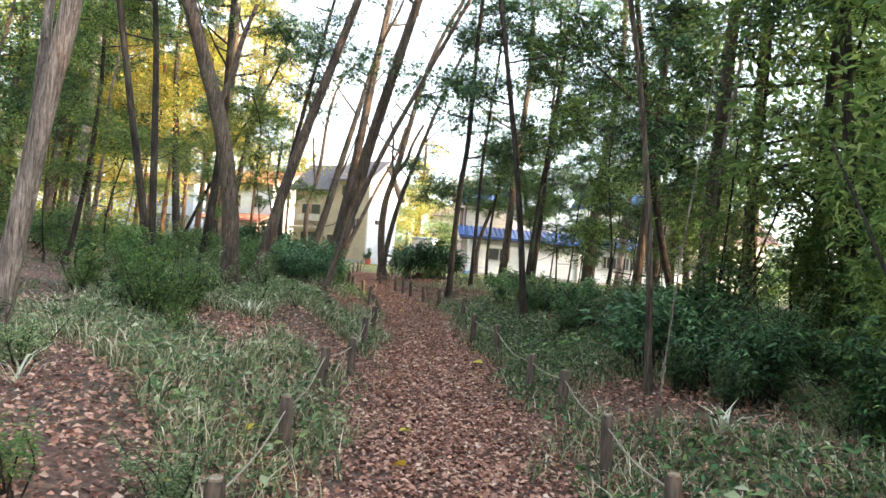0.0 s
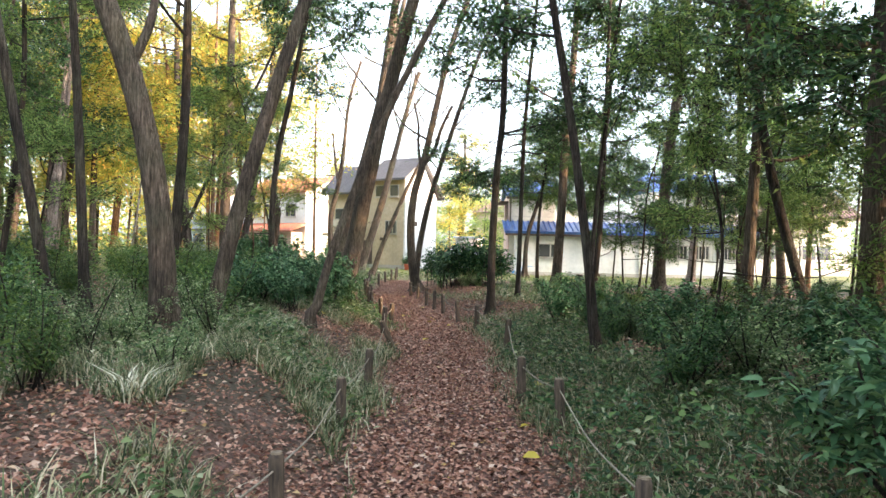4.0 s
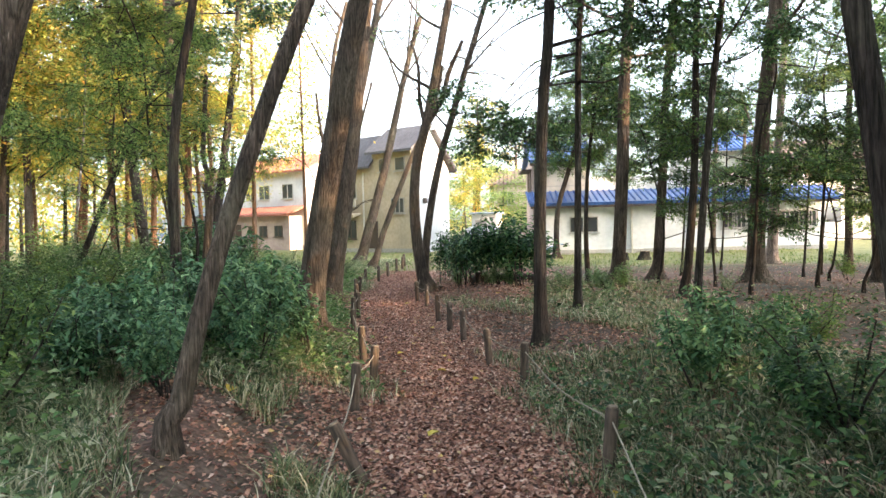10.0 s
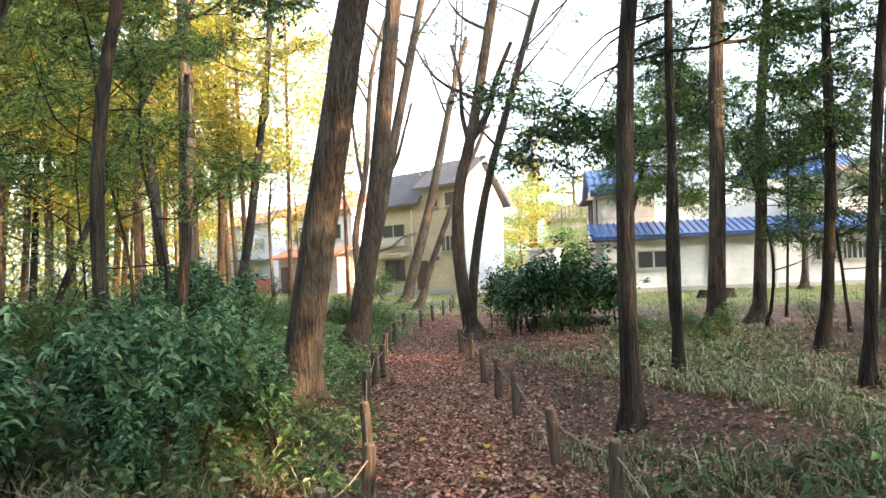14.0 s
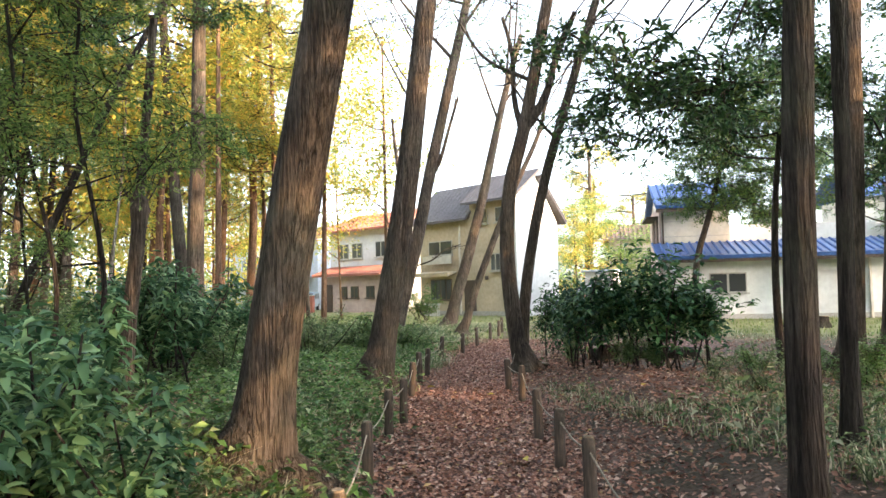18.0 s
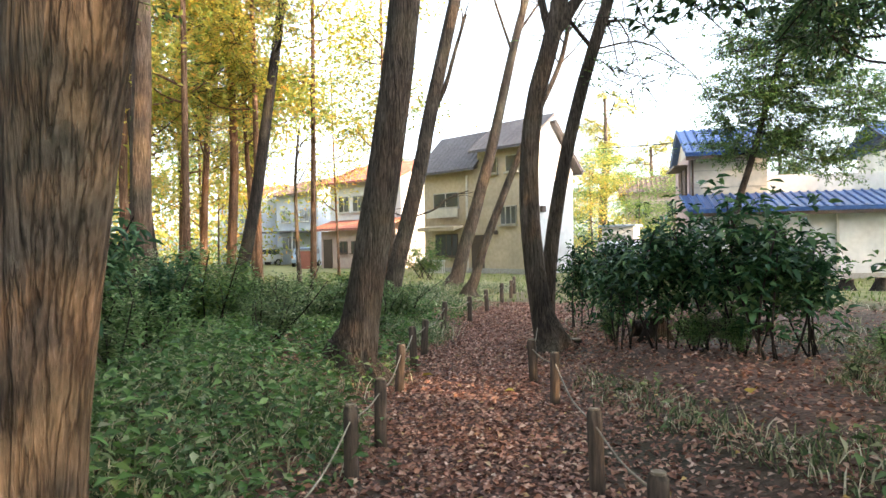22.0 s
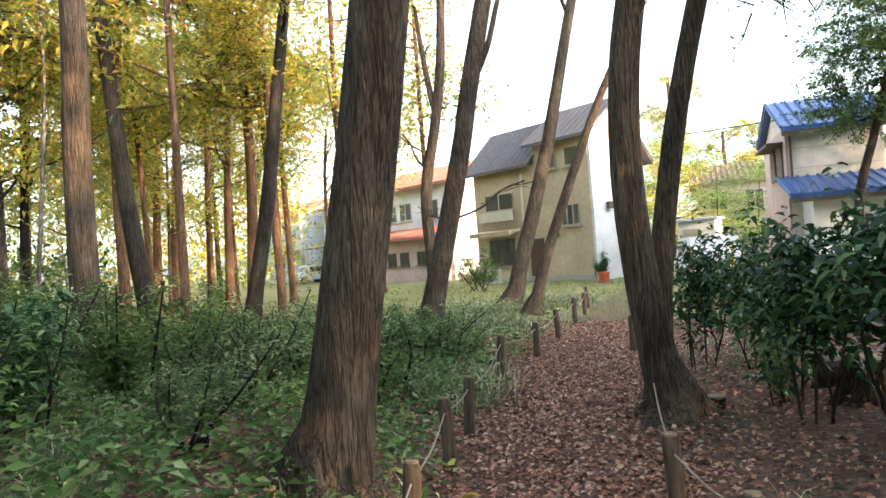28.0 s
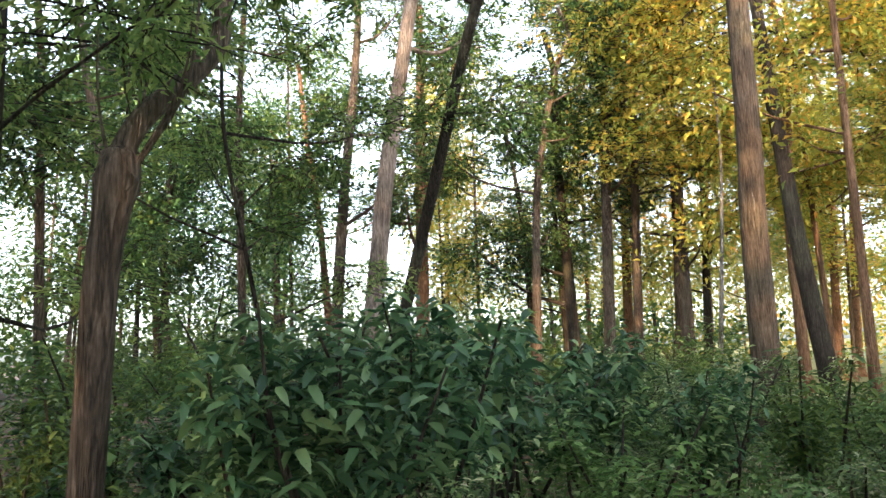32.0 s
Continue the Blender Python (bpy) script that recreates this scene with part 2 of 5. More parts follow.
BROWN = plain("brown_roof", (0.14, 0.09, 0.075), (0.23, 0.16, 0.13), 8, 0.8, 0.4)
DARKWOOD = plain("dark_timber", (0.05, 0.035, 0.028), (0.11, 0.075, 0.055), 20, 0.7, 0.3)
ALU = plain("window_aluminium", (0.42, 0.40, 0.37), (0.5, 0.48, 0.45), 20, 0.45, 0.05, metal=0.6)
CONCRETE = plain("concrete", (0.36, 0.34, 0.31), (0.47, 0.45, 0.42), 12, 0.9, 0.3)
ASPHALT = plain("asphalt", (0.05, 0.05, 0.052), (0.085, 0.083, 0.08), 40, 0.9, 0.5)
RUBBER = plain("tyre_rubber", (0.015, 0.015, 0.015), (0.03, 0.03, 0.03), 30, 0.8, 0.1)
CARWHITE = plain("car_paint_white", (0.70, 0.72, 0.75), (0.76, 0.78, 0.8), 2, 0.25, 0.0)
CARBLUE = plain("car_paint_silver_blue", (0.32, 0.40, 0.50), (0.36, 0.45, 0.55), 2, 0.25, 0.0)
TARP = plain("blue_tarpaulin", (0.02, 0.22, 0.55), (0.04, 0.32, 0.68), 10, 0.5, 0.5)
ORANGE = plain("orange_plastic", (0.6, 0.12, 0.06), (0.7, 0.18, 0.09), 10, 0.5, 0.1)
TARP_YELLOW = plain("yellow_plastic", (0.62, 0.40, 0.04), (0.7, 0.48, 0.07), 10, 0.5, 0.1)
BRICKRED = plain("red_brick", (0.30, 0.10, 0.08), (0.42, 0.16, 0.12), 25, 0.9, 0.4)
GLASS, gnt, gp = base_mat("window_glass")
gp.inputs["Base Color"].default_value = (0.05, 0.055, 0.06, 1)
gp.inputs["Roughness"].default_value, gp.inputs["Specular IOR Level"].default_value = 0.06, 0.8


def ground_material():
    """Forest floor: litter and bare earth, the trodden trail, and mown grass near the houses."""
    m, nt, p = base_mat("forest_floor")
    n1, n2, n3 = noise_tex(nt, 22.0, 8), noise_tex(nt, 0.55, 4), noise_tex(nt, 3.0, 5)
    litter = ramp(nt, [(0.3, (0.05, 0.03, 0.023)), (0.5, (0.14, 0.08, 0.06)), (0.7, (0.27, 0.165, 0.125))])
    nt.links.new(n1.outputs[0], litter.inputs[0])
    green = ramp(nt, [(0.3, (0.035, 0.03, 0.02)), (0.7, (0.11, 0.085, 0.055))])
    nt.links.new(n1.outputs[0], green.inputs[0])
    trail = ramp(nt, [(0.3, (0.045, 0.023, 0.018)), (0.55, (0.13, 0.068, 0.052)), (0.75, (0.26, 0.155, 0.12))])
    nt.links.new(n1.outputs[0], trail.inputs[0])
    lawn = ramp(nt, [(0.3, (0.13, 0.14, 0.045)), (0.6, (0.24, 0.23, 0.09)), (0.8, (0.36, 0.30, 0.16))])
    nt.links.new(n3.outputs[0], lawn.inputs[0])
    patch = ramp(nt, [(0.42, (0, 0, 0)), (0.62, (1, 1, 1))])
    nt.links.new(n2.outputs[0], patch.inputs[0])
    col = mix_rgb(nt, patch.outputs[0], litter.outputs[0], green.outputs[0])
    for name, tone in (("trail", trail), ("lawn", lawn)):
        at = nt.nodes.new("ShaderNodeAttribute")
        at.attribute_name = name
        col = mix_rgb(nt, at.outputs["Fac"], col, tone.outputs[0])
    nt.links.new(col, p.inputs["Base Color"])
    p.inputs["Roughness"].default_value = 0.95
    bump(nt, p, n1.outputs[0], 0.7, 0.04)
    return m


FLOOR = ground_material()


# ---- mesh helpers ----
def mesh_np(name, verts, faces, mats, index=None, smooth=False):
    """A mesh from arrays; faces are rows of equal length, or a list of such arrays."""
    me = bpy.data.meshes.new(name)
    groups = faces if isinstance(faces, list) else [faces]
    loops = np.concatenate([g.ravel() for g in groups]).astype(np.int32)
    totals = np.concatenate([np.full(len(g), g.shape[1]) for g in groups]).astype(np.int32)
    starts = np.concatenate([[0], np.cumsum(totals)[:-1]]).astype(np.int32)
    me.vertices.add(len(verts))
    me.vertices.foreach_set("co", np.asarray(verts, dtype=np.float32).ravel())
    me.loops.add(len(loops))
    me.loops.foreach_set("vertex_index", loops)
    me.polygons.add(len(totals))
    me.polygons.foreach_set("loop_start", starts)
    me.polygons.foreach_set("loop_total", totals)
    for m in mats:
        me.materials.append(m)
    if index is not None:
        me.polygons.foreach_set("material_index", np.asarray(index, dtype=np.int32))
    if smooth:
        me.polygons.foreach_set("use_smooth", np.ones(len(totals), dtype=bool))
    me.update(calc_edges=True)
    return me


def part(name, bm, material, parent, label=""):
    """One bmesh (or mesh) as a part under a thing or a part."""
    if isinstance(bm, bpy.types.Mesh):
        me = bm
    else:
        me = bpy.data.meshes.new(name)
        bm.to_mesh(me)
        bm.free()
        me.materials.append(material)
    ob = new(name, me)
    ob.parent = parent
    if label:
        ob["label"] = label
    return ob


def box(x0, x1, y0, y1, z0, z1, bevel=0.0):
    bm = bmesh.new()
    bmesh.ops.create_cube(bm, size=1, matrix=Matrix.Translation(((x0 + x1) / 2, (y0 + y1) / 2, (z0 + z1) / 2)) @ Matrix.Diagonal((x1 - x0, y1 - y0, z1 - z0, 1)))
    if bevel:
        bmesh.ops.bevel(bm, geom=bm.edges[:], offset=bevel, segments=1, affect='EDGES')
    return bm


def prism(profile, x0, x1):
    """A profile in (y, z) drawn out along x."""
    bm = bmesh.new()
    a = [bm.verts.new((x0, y, z)) for y, z in profile]
    b = [bm.verts.new((x1, y, z)) for y, z in profile]
    n = len(profile)
    bm.faces.new(a)
    bm.faces.new(b[::-1])
    for i in range(n):
        bm.faces.new((a[i], b[i], b[(i + 1) % n], a[(i + 1) % n]))
    bmesh.ops.recalc_face_normals(bm, faces=bm.faces[:])
    return bm


def tube(points, radii, sides=8, rough=0.0, seed=0, lobes=0.0):
    """Arrays of a tapered tube along points; rough gives ridges round it."""
    pts = [Vector(p) for p in points]
    verts, ref = [], Vector((1, 0, 0))
    rng = np.random.RandomState(seed)
    ridge = 1 + rough * (rng.rand(sides) - 0.5) * 2
    for i, p in enumerate(pts):
        d = (pts[min(i + 1, len(pts) - 1)] - pts[max(i - 1, 0)]).normalized()
        u = (ref - d * ref.dot(d))
        u = u.normalized() if u.length > 0.05 else d.orthogonal().normalized()
        v = d.cross(u)
        for k in range(sides):
            a = 2 * math.pi * k / sides
            rr = radii[i] * ridge[k] * (1 + rough * 0.4 * (rng.rand() - 0.5))
            if lobes:
                rr *= 1 + lobes * math.exp(-max(p.z, 0) / 0.16) * (0.5 + 0.5 * math.sin(5 * a + seed) + 0.35 * math.sin(3 * a + 2 * seed))
            verts.append(p + (u * math.cos(a) + v * math.sin(a)) * rr)
    q = [(i * sides + k, i * sides + (k + 1) % sides, (i + 1) * sides + (k + 1) % sides, (i + 1) * sides + k)
         for i in range(len(pts) - 1) for k in range(sides)]
    V, F = np.array([tuple(v) for v in verts]), np.array(q)
    return V, F


def smooth_line(points, n):
    """Points eased through by a Catmull-Rom curve."""
    P = [np.array(p, float) for p in points]
    P = [2 * P[0] - P[1]] + P + [2 * P[-1] - P[-2]]
    out = []
    for i in range(1, len(P) - 2):
        for k in range(n):
            t = k / n
            out.append(0.5 * (2 * P[i] + (P[i + 1] - P[i - 1]) * t + (2 * P[i - 1] - 5 * P[i] + 4 * P[i + 1] - P[i + 2]) * t * t
                              + (3 * P[i] - P[i - 1] - 3 * P[i + 1] + P[i + 2]) * t ** 3))
    out.append(P[-2])
    return out


def leaves(base, axis, normal, length, width, fold=0.25, droop=0.2, oval=False):
    """Arrays of leaves: a stalk end, two sides, a tip, folded along the midrib and drooping."""
    n = len(base)
    axis = axis / np.maximum(np.linalg.norm(axis, axis=1, keepdims=True), 1e-6)
    side = np.cross(axis, normal)
    side /= np.maximum(np.linalg.norm(side, axis=1, keepdims=True), 1e-6)
    up = np.cross(side, axis)
    L, W = length[:, None], width[:, None]
    tip = base + axis * L - up * L * droop
    if oval:
        p, q = base + axis * L * 0.28 + up * L * droop * 0.1, base + axis * L * 0.66 - up * L * droop * 0.35
        v = np.stack([base, p + side * W * 0.44 + up * W * fold, q + side * W * 0.40 + up * W * fold, tip,
                      q - side * W * 0.40 + up * W * fold, p - side * W * 0.44 + up * W * fold, q], 1)
        f = np.arange(n * 7).reshape(n, 7)
        return v.reshape(-1, 3), np.concatenate([f[:, k] for k in ([0, 1, 6], [1, 2, 6], [2, 3, 6], [0, 6, 5], [5, 6, 4], [4, 6, 3])])
    mid = base + axis * L * 0.45
    v = np.stack([base, mid + side * W * 0.5 + up * W * fold, tip, mid - side * W * 0.5 + up * W * fold], 1)
    f = np.arange(n * 4).reshape(n, 4)
    return v.reshape(-1, 3), np.concatenate([f[:, [0, 1, 2]], f[:, [0, 2, 3]]])


# ---- ground ----
CY = (0, 3, 6, 9, 12.3, 16.9, 19, 20.2, 22, 23.6, 26, 28, 30.5, 32.5, 36, 39, 45)
CX = (1.9, 1.65, 1.45, 1.0, .53, -.35, -.95, -1.35, -2.0, -2.6, -3.4, -4.0, -4.5, -4.85, -5.4, -5.8, -6.0)


def step(a, b, v):
    k = np.clip((v - a) / (b - a), 0, 1)
    return k * k * (3 - 2 * k)


def off_path(x, y):
    return x - np.interp(y, CY, CX)


def ground_z(x, y):
    """The trail lies in a shallow dip; the floor of the wood is a little higher on both sides."""
    d = off_path(x, y)
    far = 1 - .65 * step(24, 31, y)
    bank = (.45 * step(.9, 2.3, -d) + .38 * step(.95, 2.4, d)) * far * (1 - step(34, 42, y))
    rise = np.interp(y, (0, 9, 13, 19, 40), (-.15, -.1, -.02, .07, .1))
    return rise + bank + 0.02 * np.sin(x * 2.1 + 1.3 * np.sin(y * 1.7)) * np.sin(y * 1.9 + np.sin(x))


def spread(lo, hi, fine, a, b):
    core = np.arange(lo, hi + 1e-6, fine)
    out_a = lo - np.geomspace(1.0, lo - a, 14)[::-1]
    out_b = hi + np.geomspace(1.0, b - hi, 14)
    return np.concatenate([out_a, core, out_b])


gx, gy = spread(-22, 12, 0.25, -900, 900), spread(-4, 56, 0.25, -900, 900)
GX, GY = np.meshgrid(gx, gy)
GZ = ground_z(GX, GY)
nx, ny = len(gx), len(gy)
ids = np.arange(nx * ny).reshape(ny, nx)
quads = np.stack([ids[:-1, :-1], ids[:-1, 1:], ids[1:, 1:], ids[1:, :-1]], -1).reshape(-1, 4)
gme = mesh_np("ground", np.stack([GX, GY, GZ], -1).reshape(-1, 3), quads, [FLOOR], smooth=True)
wob = 0.12 * np.sin(GY * 1.3) + 0.08 * np.sin(GY * 3.1 + 1)
trail_w = (1 - step(.45, .95, np.abs(off_path(GX, GY) + wob))) * step(-30, -20, GY) * (1 - step(43, 48, GY))
lawn_w = step(33, 39, GY + 0.6 * np.sin(GX * 0.7)) * (1 - 0.6 * trail_w)
for nm, arr in (("trail", trail_w), ("lawn", lawn_w)):
    att = gme.attributes.new(nm, 'FLOAT', 'POINT')
    att.data.foreach_set("value", arr.ravel().astype(np.float32))
tagged(new("ground", gme), "forest floor of brown leaf litter with a trodden trail", "ground", kind="structure")


# ---- trees ----
def clump(kind, seed, n_twig, per, length, width, flat=0.7):
    """A bough end: twigs with leaves along them, within about a metre of its middle."""
    rng = np.random.RandomState(seed)
    V, F, I, nv = [], [], [], 0
    LB, LA, LN, LL = [], [], [], []
    for _ in range(n_twig):
        d = rng.normal(size=3) * (1, 1, flat)
        d /= np.linalg.norm(d)
        s = d * rng.uniform(0.0, 0.35) + rng.normal(size=3) * 0.12
        e = s + d * rng.uniform(0.45, 0.85) + np.array((0, 0, -0.1))
        e[2] *= flat
        tv, tf = tube([s, (s + e) / 2 + rng.normal(size=3) * 0.04, e], [0.012, 0.008, 0.004], 3)
        V.append(tv); F.append(np.concatenate([tf[:, [0, 1, 2]], tf[:, [0, 2, 3]]]) + nv); I.append(np.ones(len(tf) * 2)); nv += len(tv)
        k = rng.uniform(0.15, 1.0, per)[:, None]
        LB.append(s + (e - s) * k + rng.normal(size=(per, 3)) * 0.05)
        LA.append(d * 0.6 + rng.normal(size=(per, 3)) * 0.7 + (0, 0, -0.25))
        LN.append(np.array((0, 0, 1.0)) + rng.normal(size=(per, 3)) * 0.45)
        LL.append(length * rng.uniform(0.6, 1.25, per))
    ll = np.concatenate(LL)
    lv, lf = leaves(np.concatenate(LB), np.concatenate(LA), np.concatenate(LN), ll, ll * width)
    V.append(lv); F.append(lf + nv); I.append(np.zeros(len(lf)))
    return mesh_np("crown", np.concatenate(V), np.concatenate(F), [LEAF[kind], BARK['dark']], np.concatenate(I))


CLUMP = {
    'ever': [clump('ever', s, 30, 20, 0.115, 0.42) for s in (1, 2, 3, 4)],
    'mid': [clump('mid', s, 26, 22, 0.10, 0.45) for s in (5, 6, 7)],
    'gold': [clump('gold', s, 30, 24, 0.095, 0.45) for s in (8, 9, 10)],
    'lime': [clump('lime', s, 30, 20, 0.12, 0.30) for s in (15, 16, 17)],
    'bare': [clump('mid', s, 14, 8, 0.075, 0.4) for s in (11, 12)],
}
TREE_LABEL = {
    'ever': "slender evergreen tree with dark glossy leaves on the forest floor",
    'mid': "tall broadleaf tree with thin green crown on the forest floor",
    'gold': "tall woodland tree, yellow-green autumn leaves with golden sunlight in their colour",
    'lime': "young woodland tree with bright yellow-green leaves",
    'bare': "tall leaning tree with furrowed bark and sparse high branches",
    'none': "bare tree trunk standing among dark green shrubs",
}
tree_count = 0


def tree(x, y, r, bends, bark, crown, h, low, boughs=(), forks=()):
    """A tree with its foot at (x, y), trunk radius r, bends (dx, dy, z) on the way up, height h and crown from low upwards. forks: limbs (height, dx, dy, end height, radius) that leave the trunk."""
    global tree_count
    tree_count += 1
    rng = np.random.RandomState(1000 + tree_count)
    g = float(ground_z(x, y))
    root = tagged(new("tree"), TREE_LABEL[crown], "tree")
    root.location = (x, y, g)
    pts = [(0, 0, -0.15)] + [(a, b, max(c - g, 0.3)) for a, b, c in bends]
    a, b = np.array(pts[-2], float), np.array(pts[-1], float)
    d = (b - a) / max(b[2] - a[2], 0.3)
    top = max(h, b[2] + 0.4)
    if top > b[2] + 1.0:
        m = b + d * (top - b[2]) * 0.5 + (rng.uniform(-.2, .2), rng.uniform(-.2, .2), 0)
        pts += [tuple(m), tuple(b + d * (top - b[2]) * 0.9 + rng.normal(size=3) * (0.3, 0.3, 0))]
    line = smooth_line(pts, 6)
    zs = np.array([p[2] for p in line])
    rad = [r * (1.03 - 0.62 * max(z, 0) / top) * (1 + 0.75 * math.exp(-max(z + 0.1, 0) / 0.22)) for z in zs]
    line2 = [line[0]] + [np.array((*(np.array(line[0])[:2] * 0.8 + np.array(line[1])[:2] * 0.2), 0.05)), np.array((*(np.array(line[0])[:2] * 0.6 + np.array(line[1])[:2] * 0.4), 0.2))] + [p for p in line if p[2] > 0.3]
    zs = [p[2] for p in line2]
    rad = [r * (1.03 - 0.62 * max(z, 0) / top) * (1 + (1.1 if r > 0.12 else 0.8) * math.exp(-max(z + 0.12, 0) / 0.24)) for z in zs]
    big = r > 0.12
    V, F = tube(line2, rad, 24 if big else 9, 0.06 if big else 0.05, tree_count, 0.7 if big else 0.25)
    part("trunk", mesh_np("trunk", V, F, [BARK[bark]], smooth=True), None, root)
    for fz, fx, fy, fe, fr in forks:
        j = int(np.argmin(np.abs(np.array(zs) - (fz - g))))
        a = np.array(line2[j])
        e = a + (fx, fy, fe - fz)
        m1 = a + (e - a) * 0.3 + np.array((fx, fy, 0)) * 0.12
        m2 = a + (e - a) * 0.65 + rng.normal(size=3) * 0.05
        V, F = tube(smooth_line([a, m1, m2, e], 5), np.linspace(fr, fr * 0.55, 16), 12 if fr > 0.04 else 7, 0.05, j)
        part("limb", mesh_np("limb", V, F, [BARK[bark]], smooth=True), None, root)
        for k in range(3 if fr > 0.04 else 5):
            s0 = a + (e - a) * rng.uniform(0.35, 0.95)
            t0 = s0 + np.array((fx, fy, 0)) * rng.uniform(0.1, 0.4) + rng.normal(size=3) * (0.25, 0.25, 0.2) + (0, 0, 0.3 if fr > 0.04 else 0.05)
            V, F = tube(smooth_line([s0, (s0 + t0) / 2 + rng.normal(size=3) * 0.04, t0], 3), np.linspace(fr * 0.4, fr * 0.12, 7), 5)
            part("twig", mesh_np("twig", V, F, [BARK[bark]], smooth=True), None, root)
    if crown == 'none':
        return root
    far = y > 60 or x < -15 or y < 0
    n_limb = {'ever': 8, 'mid': 7, 'gold': 8, 'lime': 8, 'bare': 7}[crown]
    ends = []
    for i in range(n_limb):
        k = low + (top - low) * (i + 0.3 + 0.5 * rng.rand()) / n_limb * 0.85
        j = int(np.argmin(np.abs(np.array(zs) - k)))
        s = np.array(line2[j])
        ang = rng.uniform(0, 2 * math.pi)
        reach = rng.uniform(0.7, 2.1) * (1.3 - 0.5 * (k - low) / max(top - low, 1)) * (1.3 if big else 0.9)
        rise = rng.uniform(0.3, 1.0) * reach * (2.0 if crown == 'bare' else 0.7)
        e = s + (math.cos(ang) * reach, math.sin(ang) * reach, rise)
        mid = (s + e) / 2 + (0, 0, -0.12 * reach) + rng.normal(size=3) * 0.08
        lr = max(rad[j] * 0.42, 0.012)
        LV, LF = tube(smooth_line([s, mid, e], 3), np.linspace(lr, lr * 0.3, 7), 6, 0.05, i)
        part("limb", mesh_np("limb", LV, LF, [BARK[bark]], smooth=True), None, root)
        ends += [e, mid + (e - s) * 0.2 + (0, 0, 0.1)] if crown != 'bare' else [e, e + rng.normal(size=3) * 0.7]
    if crown != 'bare':
        ends += [np.array(line2[-1])]
    for bx, by, bz in boughs:
        e = np.array((bx - x, by - y, bz - g))
        j = int(np.argmin(np.abs(np.array(zs) - e[2] - 0.8)))
        LV, LF = tube(smooth_line([line2[j], line2[j] * 0.55 + e * 0.45 + (0, 0, 0.35), e * 0.85 + line2[j] * 0.15 + (0, 0, 0.2), e], 4), np.linspace(0.016, 0.004, 13), 6)
        part("limb", mesh_np("limb", LV, LF, [BARK[bark]], smooth=True), None, root)
        ends.append(e)
    for e in ends:
        me = CLUMP[crown][rng.randint(len(CLUMP[crown]))]
        ob = part("crown", me, None, root)
        s = rng.uniform(0.7, 1.2) * (1.5 if far else 1.1 if big else 0.85 if r > 0.03 else 0.6)
        ob.matrix_local = Matrix.LocRotScale(Vector(e), Euler((rng.uniform(-.3, .3), rng.uniform(-.3, .3), rng.uniform(0, 6.28))), Vector((s, s, s * rng.uniform(0.6, 0.9))))
    return root


def crown_mesh(kind, seed):
    """A whole crown and its limbs for trees that stand back in the wood, from z 0.1 to 1 of a ten-metre height."""
    rng = np.random.RandomState(seed)
    V, F, nv, limbs = [], [], 0, []
    for i in range(9):
        z = 1.0 + 8.0 * (i + rng.rand()) / 9
        a, reach = rng.uniform(0, 6.28), rng.uniform(0.9, 2.2) * (1.25 - 0.07 * z)
        s = np.array((0, 0, z))
        e = s + (math.cos(a) * reach, math.sin(a) * reach, 0.55 * reach)
        LV, LF = tube(smooth_line([s, (s + e) / 2 + (0, 0, -0.12), e], 3), np.linspace(0.035, 0.01, 7), 5)
        limbs.append((LV, LF))
        for c in (e, (s + e) / 2 + (0, 0, 0.3)):
            n = 280
            b = c + rng.normal(size=(n, 3)) * (0.55, 0.55, 0.36)
            L = rng.uniform(0.1, 0.2, n)
            v, f_ = leaves(b, (b - c) + rng.normal(size=(n, 3)) * 0.5, np.array((0, 0, 1.0)) + rng.normal(size=(n, 3)) * 0.5, L, L * 0.45)
            V.append(v); F.append(f_ + nv); nv += len(v)
    return mesh_np("crown", np.concatenate(V), np.concatenate(F), [LEAF[kind]]), limbs


CROWNS = {k: [crown_mesh(k, 300 + i) for i in range(3)] for k in ('ever', 'mid', 'gold', 'lime')}


def back_tree(x, y, r, bark, kind, h, low):
    """A tree of the wood's depths: leaning trunk, limbs and one shared crown."""
    global tree_count
    tree_count += 1
    rng = np.random.RandomState(4000 + tree_count)
    root = tagged(new("tree"), TREE_LABEL[kind], "tree")
    root.location = (x, y, float(ground_z(x, y)))
    lx, ly = rng.uniform(-.5, .5, 2)
    V, F = tube(smooth_line([(0, 0, -0.15), (lx * 0.1, ly * 0.1, 1.2), (lx * 0.6, ly * 0.6, h * 0.5), (lx, ly, h * 0.97)], 5),
                np.linspace(r, r * 0.3, 16), 10, 0.06, tree_count, 0.4)
    part("trunk", mesh_np("trunk", V, F, [BARK[bark]], smooth=True), None, root)
    me, limbs = CROWNS[kind][rng.randint(3)]
    k = (h - low + 0.9) / 9.0
    m = Matrix.Translation((lx * 0.6, ly * 0.6, low - k)) @ Matrix.Rotation(rng.uniform(0, 6.28), 4, 'Z') @ Matrix.Diagonal((1.15, 1.15, k, 1))
    part("crown", me, None, root).matrix_local = m
    for LV, LF in limbs[:6]:
        part("limb", mesh_np("limb", LV, LF, [BARK[bark]], smooth=True), None, root).matrix_local = m
    return root


